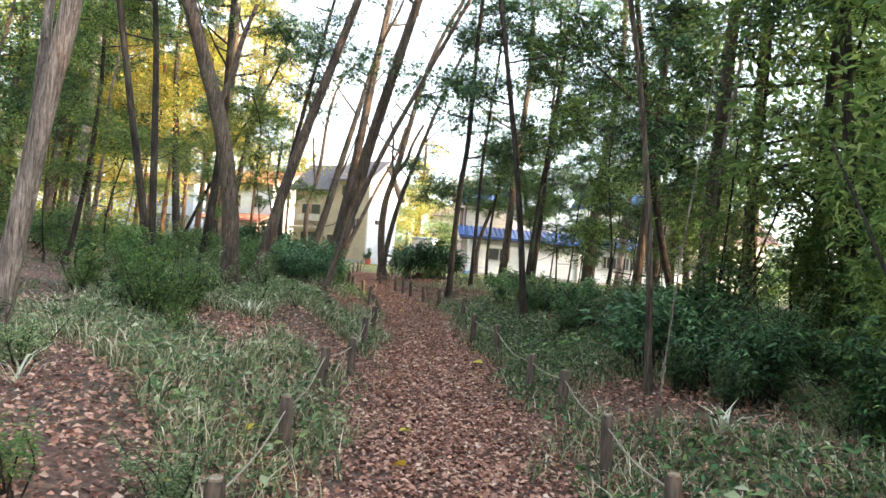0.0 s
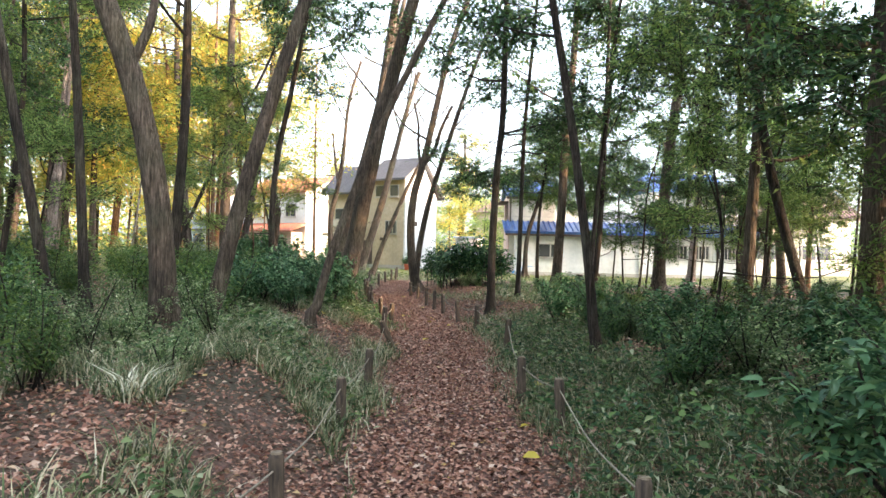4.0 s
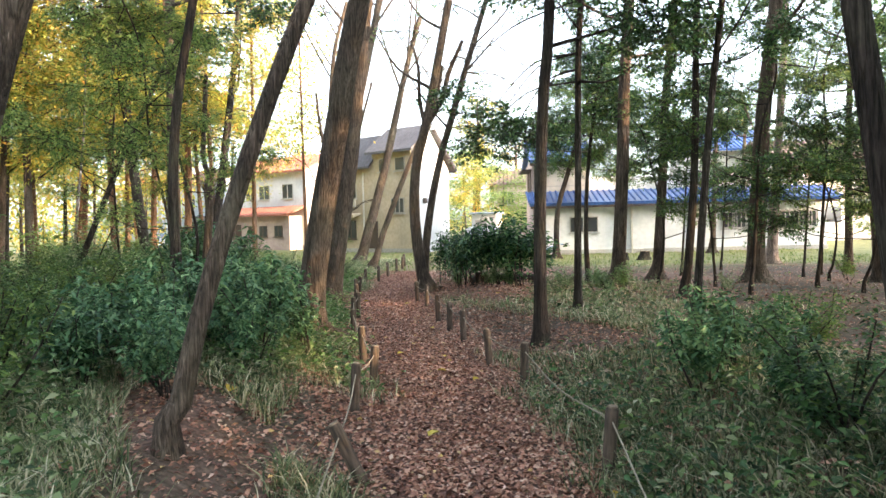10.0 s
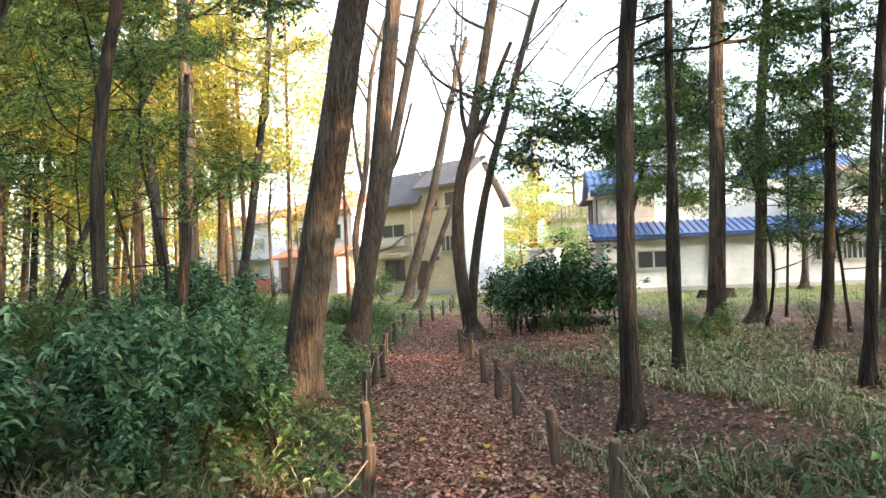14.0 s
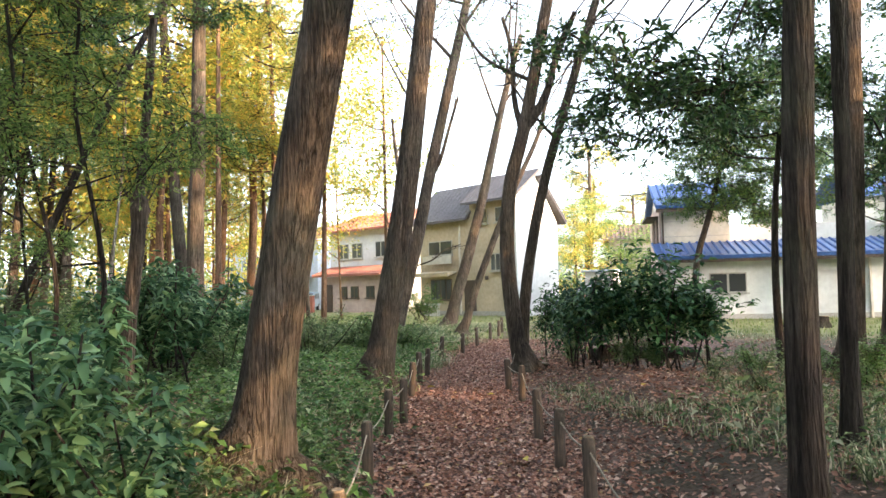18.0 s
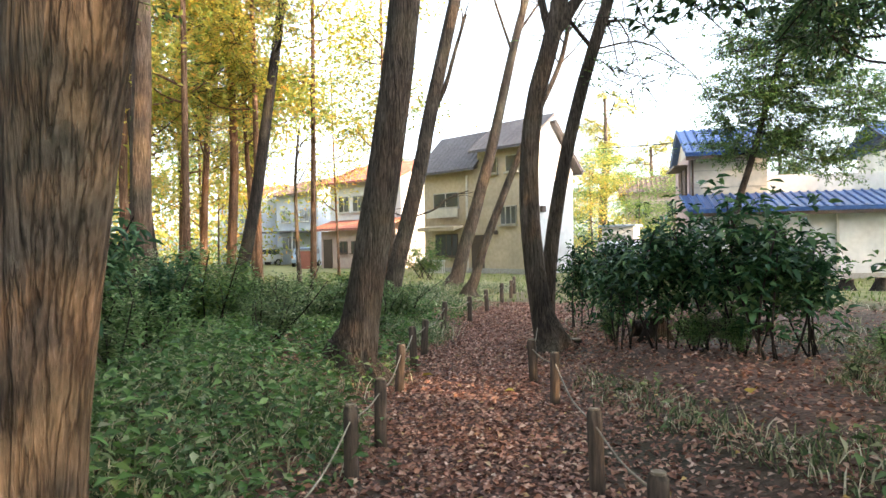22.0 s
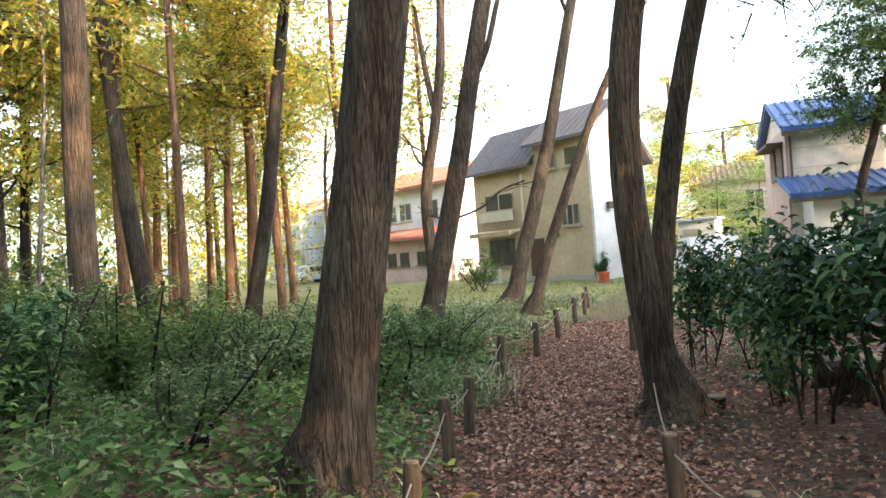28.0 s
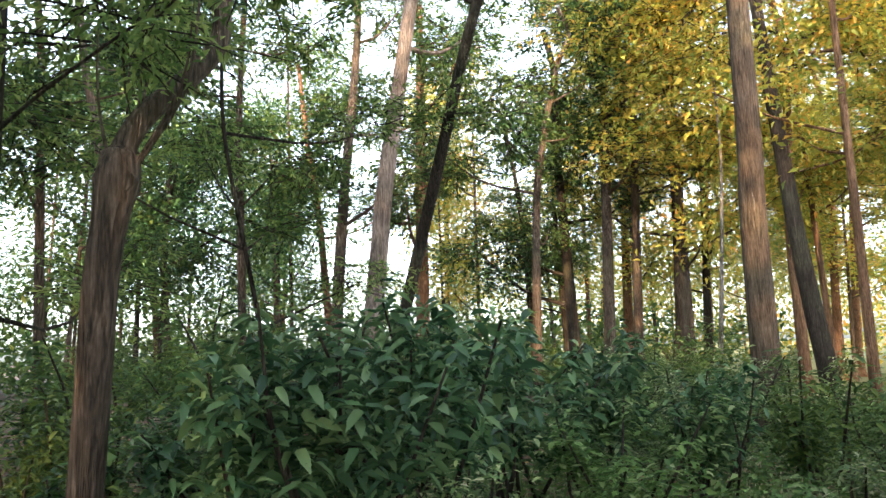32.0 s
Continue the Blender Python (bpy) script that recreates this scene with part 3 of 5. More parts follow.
# the trees of the walk
tree(-3.05, 8.02, 0.106, ((0.18, 0.04, 1.6), (0.33, 0.07, 2.73), (0.44, 0.1, 3.41),), 'pale', 'bare', 11, 5, (), ((1.9, -0.1, 0.25, 4.6, 0.06),))
tree(6.68, 36.27, 0.160, ((0.29, 0.06, 4.43), (0.53, 0.11, 8.43),), 'pale', 'mid', 13, 4)
tree(7.70, 32.48, 0.100, ((0.11, 0.21, 5.17), (0.41, 0.36, 7.56),), 'grey', 'mid', 12, 3.5)
tree(7.24, 27.34, 0.090, ((0.07, 0.14, 3.65), (0.13, 0.25, 6.05),), 'grey', 'ever', 12, 2.6)
tree(4.45, 18.33, 0.098, ((0.14, -0.0, 3.58), (0.24, -0.0, 5.51),), 'grey', 'ever', 11, 2.4)
tree(4.52, 13.29, 0.034, ((0.11, 0.0, 2.05), (0.25, 0.01, 3.73),), 'pale', 'ever', 9, 2.0)
tree(5.09, 15.26, 0.147, ((0.1, 0.05, 3.0), (0.19, 0.1, 5.4),), 'grey', 'mid', 12, 3.0)
tree(6.62, 17.45, 0.149, ((-0.02, 0.05, 3.8), (-0.03, 0.08, 6.05),), 'grey', 'lime', 12, 2.4)
tree(6.72, 14.45, 0.126, ((0.04, 0.04, 3.71), (0.08, 0.07, 5.03),), 'dark', 'lime', 12, 2.0)
tree(6.52, 12.41, 0.096, ((-0.31, 0.0, 3.29), (-0.43, 0.0, 4.38),), 'dark', 'lime', 12, 1.6)
tree(-5.74, 18.07, 0.105, ((0.22, 0.07, 3.75), (0.21, 0.12, 6.95),), 'dark', 'mid', 11, 4.6)
tree(-5.77, 15.84, 0.076, ((-0.16, -0.04, 3.49), (-0.31, -0.08, 5.7),), 'dark', 'lime', 11, 4.6)
tree(-14.88, 41.19, 0.088, ((-0.11, -0.02, 3.67), (0.04, 0.05, 5.79),), 'grey', 'bare', 5, 3.5)
tree(-18.90, 40.88, 0.143, ((0.17, 0.08, 4.37), (0.37, 0.17, 7.37),), 'red', 'gold', 12, 4)
tree(-21.79, 43.06, 0.137, ((0.14, 0.07, 4.7), (0.25, 0.13, 8.06),), 'red', 'gold', 12, 4)
tree(-10.69, 21.17, 0.054, ((0.38, -0.11, 3.59), (0.51, -0.27, 4.7), (0.58, -0.32, 5.26),), 'pale', 'ever', 9, 2.6)
tree(-13.29, 24.14, 0.158, ((0.01, 0.08, 1.2), (0.02, 0.19, 2.3), (0.03, 0.30, 3.4), (0.05, 0.44, 4.6)), 'pale', 'mid', 13, 5.5)
tree(-24.64, 27.39, 0.234, ((0.74, -0.06, 6.55), (1.06, -0.09, 8.64), (1.66, -0.14, 12.65),), 'red', 'mid', 12, 4)
tree(-21.29, 24.25, 0.177, ((0.72, 0.3, 5.71), (1.22, 0.55, 8.56), (1.58, 0.66, 10.69),), 'grey', 'mid', 12, 4)
tree(-25.32, 24.64, 0.144, ((0.52, -0.5, 6.1), (0.78, -0.87, 8.38), (1.11, -1.16, 11.0),), 'red', 'mid', 10, 4)
tree(-15.60, 22.29, 0.083, ((0.36, -0.05, 3.46), (0.71, -0.09, 5.84),), 'grey', 'mid', 10, 2.4)
tree(-19.02, 29.11, 0.125, ((0.56, 0.0, 4.96), (0.86, 0.15, 6.71), (1.21, 0.46, 8.45),), 'grey', 'mid', 10, 4)
tree(-21.57, 31.37, 0.180, ((0.48, -0.42, 5.21), (0.79, -0.64, 7.59),), 'dark', 'ever', 11, 2.4)
tree(-19.53, 31.33, 0.162, ((0.66, -0.1, 5.54), (1.19, -0.16, 9.11),), 'grey', 'gold', 13, 5)
tree(-20.26, 32.56, 0.140, ((0.69, -0.1, 5.74), (1.25, -0.15, 9.5),), 'grey', 'gold', 13, 5)
tree(-26.69, 35.71, 0.191, ((0.82, -0.2, 7.24), (1.27, -0.3, 10.33),), 'red', 'gold', 12, 5)
tree(-20.89, 34.23, 0.131, ((0.48, -0.1, 4.33), (0.7, -0.18, 5.92),), 'grey', 'gold', 11, 4)
tree(-16.19, 32.22, 0.055, ((0.61, 0.08, 4.83), (0.83, -0.0, 6.38), (1.01, -0.16, 7.81),), 'dead', 'none', 5.2, 5)
tree(-29.49, 40.94, 0.196, ((0.76, -0.06, 6.82), (1.3, -0.11, 10.39),), 'red', 'gold', 12, 4)
tree(-25.63, 31.61, 0.118, ((0.53, -0.47, 5.95), (0.85, -0.97, 8.82),), 'dark', 'mid', 10, 4)
tree(-24.83, 43.24, 0.170, ((0.56, -0.15, 4.99), (1.02, -0.23, 8.08),), 'red', 'gold', 12, 4)
tree(-26.31, 45.56, 0.160, ((0.59, -0.16, 5.22), (1.09, -0.25, 8.55),), 'red', 'gold', 12, 4)
tree(-24.54, 19.80, 0.114, ((0.45, -0.19, 4.71), (0.86, -0.03, 7.08),), 'grey', 'ever', 10, 2.4)
tree(-11.98, 20.09, 0.065, ((0.42, -0.0, 3.88), (0.62, 0.01, 5.15),), 'grey', 'ever', 9, 2.6)
tree(-3.37, 14.09, 0.158, ((-0.02, 0.00, 1.2), (-0.12, -0.05, 2.3), (-0.33, -0.16, 3.4), (-0.67, -0.37, 4.6)), 'grey', 'mid', 12, 4.8, (), ((3.7, 0.5, 0.2, 5.6, 0.06), (3.75, -0.55, 0.1, 5.2, 0.05)))
tree(-3.30, 15.03, 0.112, ((0.16, 0.09, 1.2), (0.38, 0.22, 2.3), (0.64, 0.37, 3.4), (0.95, 0.54, 4.6)), 'grey', 'mid', 13, 6)
tree(-2.10, 15.76, 0.063, ((0.19, 0.11, 1.2), (0.50, 0.29, 2.3), (0.88, 0.50, 3.4), (1.36, 0.79, 4.6)), 'grey', 'bare', 11, 7)
tree(-3.33, 21.10, 0.178, ((0.14, 0.02, 1.2), (0.35, 0.03, 2.3), (0.58, 0.04, 3.4), (0.84, 0.03, 4.6)), 'furrowed', 'bare', 13, 7)
tree(-4.87, 26.22, 0.181, ((0.18, 0.06, 1.2), (0.37, 0.12, 2.3), (0.54, 0.15, 3.4), (0.69, 0.18, 4.6)), 'furrowed', 'bare', 14, 8)
tree(-7.69, 33.11, 0.176, ((0.24, 0.11, 1.2), (0.50, 0.24, 2.3), (0.74, 0.35, 3.4), (0.97, 0.45, 4.6)), 'furrowed', 'bare', 13, 7, (), ((2.2, 1.25, 0.3, 2.75, 0.024), (2.2, -0.6, 0.1, 2.5, 0.018), (4.2, 0.8, 0.2, 6.4, 0.06)))
tree(-8.45, 35.10, 0.125, ((0.0, 0.0, 1.4), (-0.03, 0.0, 2.8), (0.22, 0.09, 4.1), (0.40, 0.15, 5.3)), 'grey', 'bare', 10, 6.5, (), ((4.2, -0.3, 0.0, 6.4, 0.065), (3.2, -0.55, 0.0, 4.0, 0.025)))
tree(-8.55, 39.73, 0.203, ((0.28, 0.10, 1.2), (0.60, 0.22, 2.3), (0.90, 0.33, 3.4), (1.21, 0.44, 4.6)), 'grey', 'bare', 11, 7)
tree(-7.29, 37.52, 0.122, ((0.31, 0.11, 1.2), (0.71, 0.24, 2.3), (1.13, 0.38, 3.4), (1.62, 0.55, 4.6)), 'grey', 'bare', 8, 6)
tree(-3.28, 28.82, 0.141, ((-0.18, -0.05, 1.2), (-0.24, -0.06, 2.3), (-0.14, -0.04, 3.4), (0.17, 0.03, 4.6)), 'furrowed', 'bare', 13, 4.6, (), ((4.1, 0.95, 0.2, 6.2, 0.085), (4.4, -0.35, 0.2, 6.6, 0.06)))
tree(-3.49, 29.46, 0.105, ((0.08, 0.02, 1.2), (0.24, 0.06, 2.3), (0.48, 0.12, 3.4), (0.83, 0.21, 4.6)), 'furrowed', 'bare', 12, 4.0, ((-2.34, 29.9, 4.57), (-1.99, 30.0, 4.26), (-1.64, 30.1, 3.95), (-2.14, 29.8, 3.9), (-1.34, 30.2, 4.7), (-2.4, 29.7, 3.7), (-1.83, 30.0, 4.8), (-1.1, 29.6, 4.3), (-0.8, 30.1, 4.9), (-1.5, 29.2, 5.2), (-2.2, 28.9, 5.1), (-0.5, 29.4, 5.3), (-2.9, 30.3, 4.9), (-1.3, 29.9, 3.6), (-0.9, 29.8, 4.1), (-0.3, 29.9, 4.6), (-1.9, 29.5, 5.6), (-1.0, 29.3, 5.7)))
tree(0.00, 20.86, 0.081, ((0.00, -0.02, 1.2), (0.03, -0.04, 2.3), (0.09, -0.08, 3.4), (0.19, -0.12, 4.6)), 'dark', 'ever', 12, 3.2)
tree(0.47, 22.39, 0.056, ((0.01, -0.01, 1.2), (0.03, -0.02, 2.3), (0.05, -0.03, 3.4), (0.09, -0.05, 4.6)), 'dark', 'ever', 11, 3.0, ((-1.23, 23.96, 3.1), (-0.6, 23.66, 3.15), (-0.25, 23.2, 3.2), (-0.9, 24.6, 3.6), (-0.97, 23.5, 3.5), (-1.9, 24.8, 4.2)))
tree(0.71, 28.61, 0.061, ((-0.04, 0.00, 1.2), (-0.02, 0.00, 2.3), (0.07, -0.00, 3.4), (0.24, -0.01, 4.6)), 'dark', 'ever', 6, 3.0)
tree(1.27, 26.85, 0.140, ((0.06, -0.01, 1.2), (0.12, -0.01, 2.3), (0.17, -0.02, 3.4), (0.21, -0.03, 4.6)), 'grey', 'mid', 13, 4.5)
tree(2.42, 30.05, 0.127, ((0.06, -0.01, 1.2), (0.13, -0.02, 2.3), (0.19, -0.03, 3.4), (0.24, -0.03, 4.6)), 'grey', 'mid', 12, 4)
tree(2.23, 24.06, 0.071, ((0.08, -0.01, 1.2), (0.16, -0.03, 2.3), (0.20, -0.04, 3.4), (0.22, -0.04, 4.6)), 'dark', 'ever', 9, 3)
tree(4.41, 28.58, 0.185, ((0.02, -0.01, 1.2), (0.07, -0.02, 2.3), (0.13, -0.04, 3.4), (0.23, -0.06, 4.6)), 'grey', 'mid', 13, 5)
tree(7.04, 28.67, 0.140, ((-0.06, 0.02, 1.2), (-0.13, 0.04, 2.3), (-0.20, 0.06, 3.4), (-0.27, 0.07, 4.6)), 'grey', 'mid', 12, 4)
tree(8.51, 30.29, 0.145, ((-0.05, 0.02, 1.2), (-0.11, 0.04, 2.3), (-0.16, 0.06, 3.4), (-0.22, 0.07, 4.6)), 'grey', 'mid', 12, 4)
tree(5.22, 17.32, 0.085, ((-0.22, 0.11, 1.2), (-0.48, 0.24, 2.3), (-0.69, 0.35, 3.4), (-0.87, 0.44, 4.6)), 'dark', 'ever', 11, 3)
tree(2.02, 21.56, 0.053, ((0.05, -0.01, 1.2), (0.13, -0.03, 2.3), (0.22, -0.06, 3.4), (0.35, -0.09, 4.6)), 'dark', 'ever', 9, 3)
tree(-4.66, 13.83, 0.070, ((-0.13, -0.07, 1.2), (-0.30, -0.16, 2.3), (-0.48, -0.26, 3.4), (-0.67, -0.36, 4.6)), 'dark', 'lime', 11, 4.6)
tree(-8.35, 16.81, 0.060, ((0.11, 0.08, 1.2), (0.22, 0.16, 2.3), (0.30, 0.22, 3.4), (0.35, 0.26, 4.6)), 'dark', 'lime', 10, 4)
tree(-9.36, 23.68, 0.062, ((0.23, 0.17, 1.2), (0.59, 0.40, 2.3), (1.00, 0.62, 3.4), (1.48, 0.86, 4.6)), 'dark', 'ever', 9, 4)
tree(1.91, 14.92, 0.062, ((-0.09, 0.01, 1.2), (-0.23, 0.04, 2.3), (-0.39, 0.06, 3.4), (-0.60, 0.09, 4.6)), 'dark', 'ever', 11, 3.6)
tree(3.05, 9.14, 0.034, ((-0.06, 0.00, 1.2), (-0.17, 0.01, 2.3), (-0.33, 0.03, 3.4), (-0.56, 0.06, 4.6)), 'grey', 'ever', 9, 3.6)
tree(-4.34, 19.72, 0.066, ((-0.06, -0.06, 1.2), (-0.06, -0.10, 2.3), (0.02, -0.06, 3.4), (0.21, 0.05, 4.6)), 'dark', 'ever', 11, 4.2)
tree(-10.15, 28.84, 0.181, ((-0.02, -0.01, 1.2), (-0.02, -0.01, 2.3), (-0.01, -0.00, 3.4), (0.02, 0.03, 4.6)), 'grey', 'gold', 14, 7)
tree(-13.89, 33.19, 0.190, ((-0.09, -0.10, 1.2), (-0.17, -0.20, 2.3), (-0.24, -0.28, 3.4), (-0.30, -0.35, 4.6)), 'dark', 'gold', 13, 7)
tree(-15.39, 37.92, 0.161, ((0.05, 0.04, 1.2), (0.10, 0.07, 2.3), (0.15, 0.09, 3.4), (0.18, 0.11, 4.6)), 'red', 'gold', 13, 5)
tree(-12.56, 34.47, 0.162, ((0.17, 0.13, 1.2), (0.35, 0.27, 2.3), (0.50, 0.39, 3.4), (0.64, 0.49, 4.6)), 'dark', 'gold', 13, 6)
tree(-13.45, 36.75, 0.105, ((-0.05, 0.05, 2.3), (-0.1, 0.1, 4.3),), 'red', 'gold', 13, 5)
tree(-16.15, 34.45, 0.130, ((0.0, 0.0, 2.3), (0.0, 0.0, 4.3),), 'red', 'gold', 12, 4)
tree(2.87, 7.92, 0.008, ((0.12, 0.05, 1.6), (0.25, 0.1, 2.8), (0.38, 0.18, 4.3),), 'pale', 'lime', 4.6, 4.2)

# further trees that close the wood behind, to the right and far to the left; those out of view keep sun off the trail
frng = np.random.RandomState(77)


def fill(n, x0, x1, y0, y1, crowns, gap, low):
    placed = []
    while n > 0:
        x, y = frng.uniform(x0, x1), frng.uniform(y0, y1)
        if abs(off_path(x, y)) < 3.2 or any((x - a) ** 2 + (y - b) ** 2 < gap ** 2 for a, b in placed):
            continue
        placed.append((x, y))
        n -= 1
        r = frng.uniform(0.07, 0.2)
        back_tree(x, y, r, ('dark', 'grey', 'grey', 'red')[frng.randint(4)], crowns[frng.randint(len(crowns))], frng.uniform(9, 14), low + frng.uniform(0, 1.0))


# Unseen evergreen belt behind and to the left, added to block low sunlight.
fill(14, -8, 24, -16, -7, ('ever',), 1.6, 0.8)
fill(34, -34, -11, -24, -7, ('ever',), 1.5, 1.2)
fill(42, -36, -13, -8, 11, ('ever', 'ever', 'mid'), 1.3, 1.6)
fill(18, 9, 26, 2, 36, ('lime', 'mid', 'lime'), 1.8, 2.0)
# Unseen woods towards the sun, added to shade the trail.
fill(20, 14, 34, -18, 6, ('ever', 'mid'), 1.8, 0.6)
fill(38, 24, 46, -14, 44, ('ever', 'mid'), 1.8, 0.4)
fill(26, -44, -17, 29, 54, ('gold', 'gold', 'gold', 'lime'), 1.6, 2.2)
fill(12, -44, -20, 16, 29, ('mid', 'ever', 'lime'), 1.8, 2.0)
for gx0, gy0, gh in ((-12.4, 38.0, 12), (-11.6, 41.5, 11.5), (-15.2, 39.0, 12), (-17.5, 36.5, 12), (-13.0, 33.2, 13)):
    back_tree(gx0, gy0, 0.12, 'red', 'gold', gh, 4.2)


for gx0, gy0 in ((-21.3, 17.8), (-25.9, 15.9)):
    back_tree(gx0, gy0, 0.08, 'grey', 'mid', 9.5, 1.6)


# slim evergreen saplings among the larger stems
for k in range(13):
    sx, sy = frng.uniform(1.6, 8.5), frng.uniform(12.5, 33)
    if off_path(sx, sy) > 2.4:
        tree(sx, sy, frng.uniform(0.016, 0.028), ((frng.uniform(-.2, .2), frng.uniform(-.2, .2), 1.6), (frng.uniform(-.4, .4), frng.uniform(-.4, .4), 3.2)), 'dark', ('ever', 'mid', 'lime')[k % 3], frng.uniform(3.4, 5.5), 0.9)
for k in range(5):
    sx, sy = frng.uniform(-9, -5.0), frng.uniform(12, 24)
    tree(sx, sy, frng.uniform(0.016, 0.028), ((frng.uniform(-.2, .2), frng.uniform(-.2, .2), 1.6), (frng.uniform(-.4, .4), frng.uniform(-.4, .4), 3.2)), 'dark', 'lime', frng.uniform(3.4, 5.5), 1.2)
for sx, sy, sh, sk in ((3.2, 31.5, 5.6, 'mid'), (4.6, 33.5, 6.2, 'ever'), (6.0, 30.6, 6.0, 'lime'), (4.9, 26.0, 5.6, 'mid'), (6.6, 25.2, 6.5, 'ever'), (3.4, 24.6, 4.6, 'mid'), (5.6, 21.8, 5.4, 'lime'), (7.8, 23.0, 6.5, 'mid')):
    tree(sx, sy, 0.03, ((0.1, 0.05, 1.6), (0.2, 0.1, 3.2)), 'dark', sk, sh, 1.3)
# round-headed tree standing free before the blue-roofed house
crown_rng = np.random.RandomState(12)
spots = []
while len(spots) < 66:
    q = crown_rng.uniform(-1, 1, 3)
    if 0.3 < np.linalg.norm(q) < 1.0:
        spots.append((1.75 + q[0] * 2.9, 43.6 + q[1] * 2.0, 6.7 + q[2] * 3.1))
tree(-0.50, 43.00, 0.125, ((0.1, 0.1, 2.2), (0.6, 0.3, 4.0)), 'dark', 'mid', 9.0, 4.1, spots)


for gx0, gy0, gh, gk in ((-5.0, 62.5, 5.2, 'lime'), (-7.4, 61.0, 5.8, 'gold'), (-3.2, 63.5, 4.8, 'lime'), (-8.2, 64.0, 7.0, 'lime')):
    back_tree(gx0, gy0, 0.07, 'grey', gk, gh, 0.6)


# distant woods that close the view all round
def distant_woods(label, kind, seed, spots, n, height=9.5):
    rng = np.random.RandomState(seed)
    c = np.array(spots)[rng.randint(len(spots), size=n)]
    k = rng.normal(size=(n, 3)) * (3.2, 3.2, 1.0)
    z = rng.beta(1.3, 1.6, n) * height + 0.2
    p = np.stack([c[:, 0] + k[:, 0], c[:, 1] + k[:, 1], z], 1)
    L = rng.uniform(0.25, 0.5, n)
    v, f_ = leaves(p, rng.normal(size=(n, 3)), np.array((0, 0, 1.0)) + rng.normal(size=(n, 3)) * 0.6, L, L * 0.5)
    tagged(new("distant_woods", mesh_np("distant_woods", v, f_, [LEAF[kind]])), label, "woods", kind="stuff")


def arc(a0, a1, r, n):
    return [(-4 + r * math.sin(radians(a0 + (a1 - a0) * i / n)) * -1, 24 + r * math.cos(radians(a0 + (a1 - a0) * i / n))) for i in range(n + 1)]


distant_woods("autumn woods in the distance with golden sunlight in their colour", 'gold', 31, arc(38, 66, 52, 10), 11000)
distant_woods("dark green woods in the distance", 'mid', 32, arc(100, 262, 46, 22), 14000)
distant_woods("thin green woods beyond the shrubs", 'mid', 36, arc(66, 100, 54, 8), 4500, 7.0)
distant_woods("green woods in the distance beyond the gardens", 'mid', 33, arc(-75, -30, 58, 10), 8000)
distant_woods("yellow-green trees and hedges beyond the houses", 'lime', 34, arc(-32, 40, 68, 14), 12000, 5.5)
distant_woods("undergrowth in the depth of the golden wood", 'mid', 35, arc(60, 130, 34, 16), 9000, 3.4)


# the pollarded tree whose top bends over
def bent_tree():
    x, y = KNOB_FOOT
    g = float(ground_z(x, y))
    root = tagged(new("tree"), "smooth grey tree with a knobbly old cut and bent top", "tree")
    root.location = (x, y, g)
    line = smooth_line([(0, 0, -0.1)] + [(a, b, c - g) for a, b, c in KNOB_BENDS], 5)
    r = [0.066 * (1 + 0.6 * math.exp(-max(p[2], 0) / 0.15)) for p in line]
    for i, p in enumerate(line):
        z = p[2] + g
        r[i] *= 1.0 + 0.28 * math.exp(-((z - 2.38) / 0.12) ** 2)
        if z > 2.50:
            r[i] *= max(0.45, 0.72 - 0.07 * (z - 2.45))
    V, F = tube(line, r, 14, 0.05, 4)
    part("trunk", mesh_np("trunk", V, F, [BARK['grey']], smooth=True), None, root)
    knob = line[int(np.argmin([abs(p[2] + g - 2.38) for p in line]))]
    rng = np.random.RandomState(3)
    bm = bmesh.new()
    bmesh.ops.create_icosphere(bm, subdivisions=2, radius=0.085, matrix=Matrix.Translation(Vector(knob)))
    for v in bm.verts:
        v.co += v.normal * rng.uniform(-0.012, 0.018)
    part("burl", bm, BARK['grey'], root)
    for i in range(7):
        a = rng.uniform(0, 6.28)
        s = np.array(knob) + (0.05 * math.cos(a), 0.05 * math.sin(a), 0.03)
        e = s + (0.25 * math.cos(a), 0.25 * math.sin(a), rng.uniform(0.6, 1.2))
        V, F = tube(smooth_line([s, (s + e) / 2 + (0.08 * math.cos(a), 0.08 * math.sin(a), 0), e], 3), np.linspace(0.009, 0.003, 7), 5)
        part("sprout", mesh_np("sprout", V, F, [BARK['grey']], smooth=True), None, root)
    for i in range(3):
        e = np.array(line[-1]) + rng.normal(size=3) * (0.9, 0.9, 0.5) + (0, 0, 0.6)
        ob = part("crown", CLUMP['ever'][i % 4], None, root)
        ob.matrix_local = Matrix.LocRotScale(Vector(e), Euler((0, 0, rng.uniform(0, 6))), Vector((0.8, 0.8, 0.6)))


KNOB_FOOT = (-5.5, 22.15)
KNOB_BENDS = ((0.03, 0.04, 1.23), (0.06, 0.06, 1.65), (0.09, 0.08, 2.02), (0.08, 0.12, 2.37), (0.05, 0.14, 2.53), (0.01, 0.21, 2.68), (-0.1, 0.35, 2.88), (-0.2, 0.47, 3.1), (-0.19, 0.49, 3.35), (-0.12, 0.52, 4.4))
bent_tree()


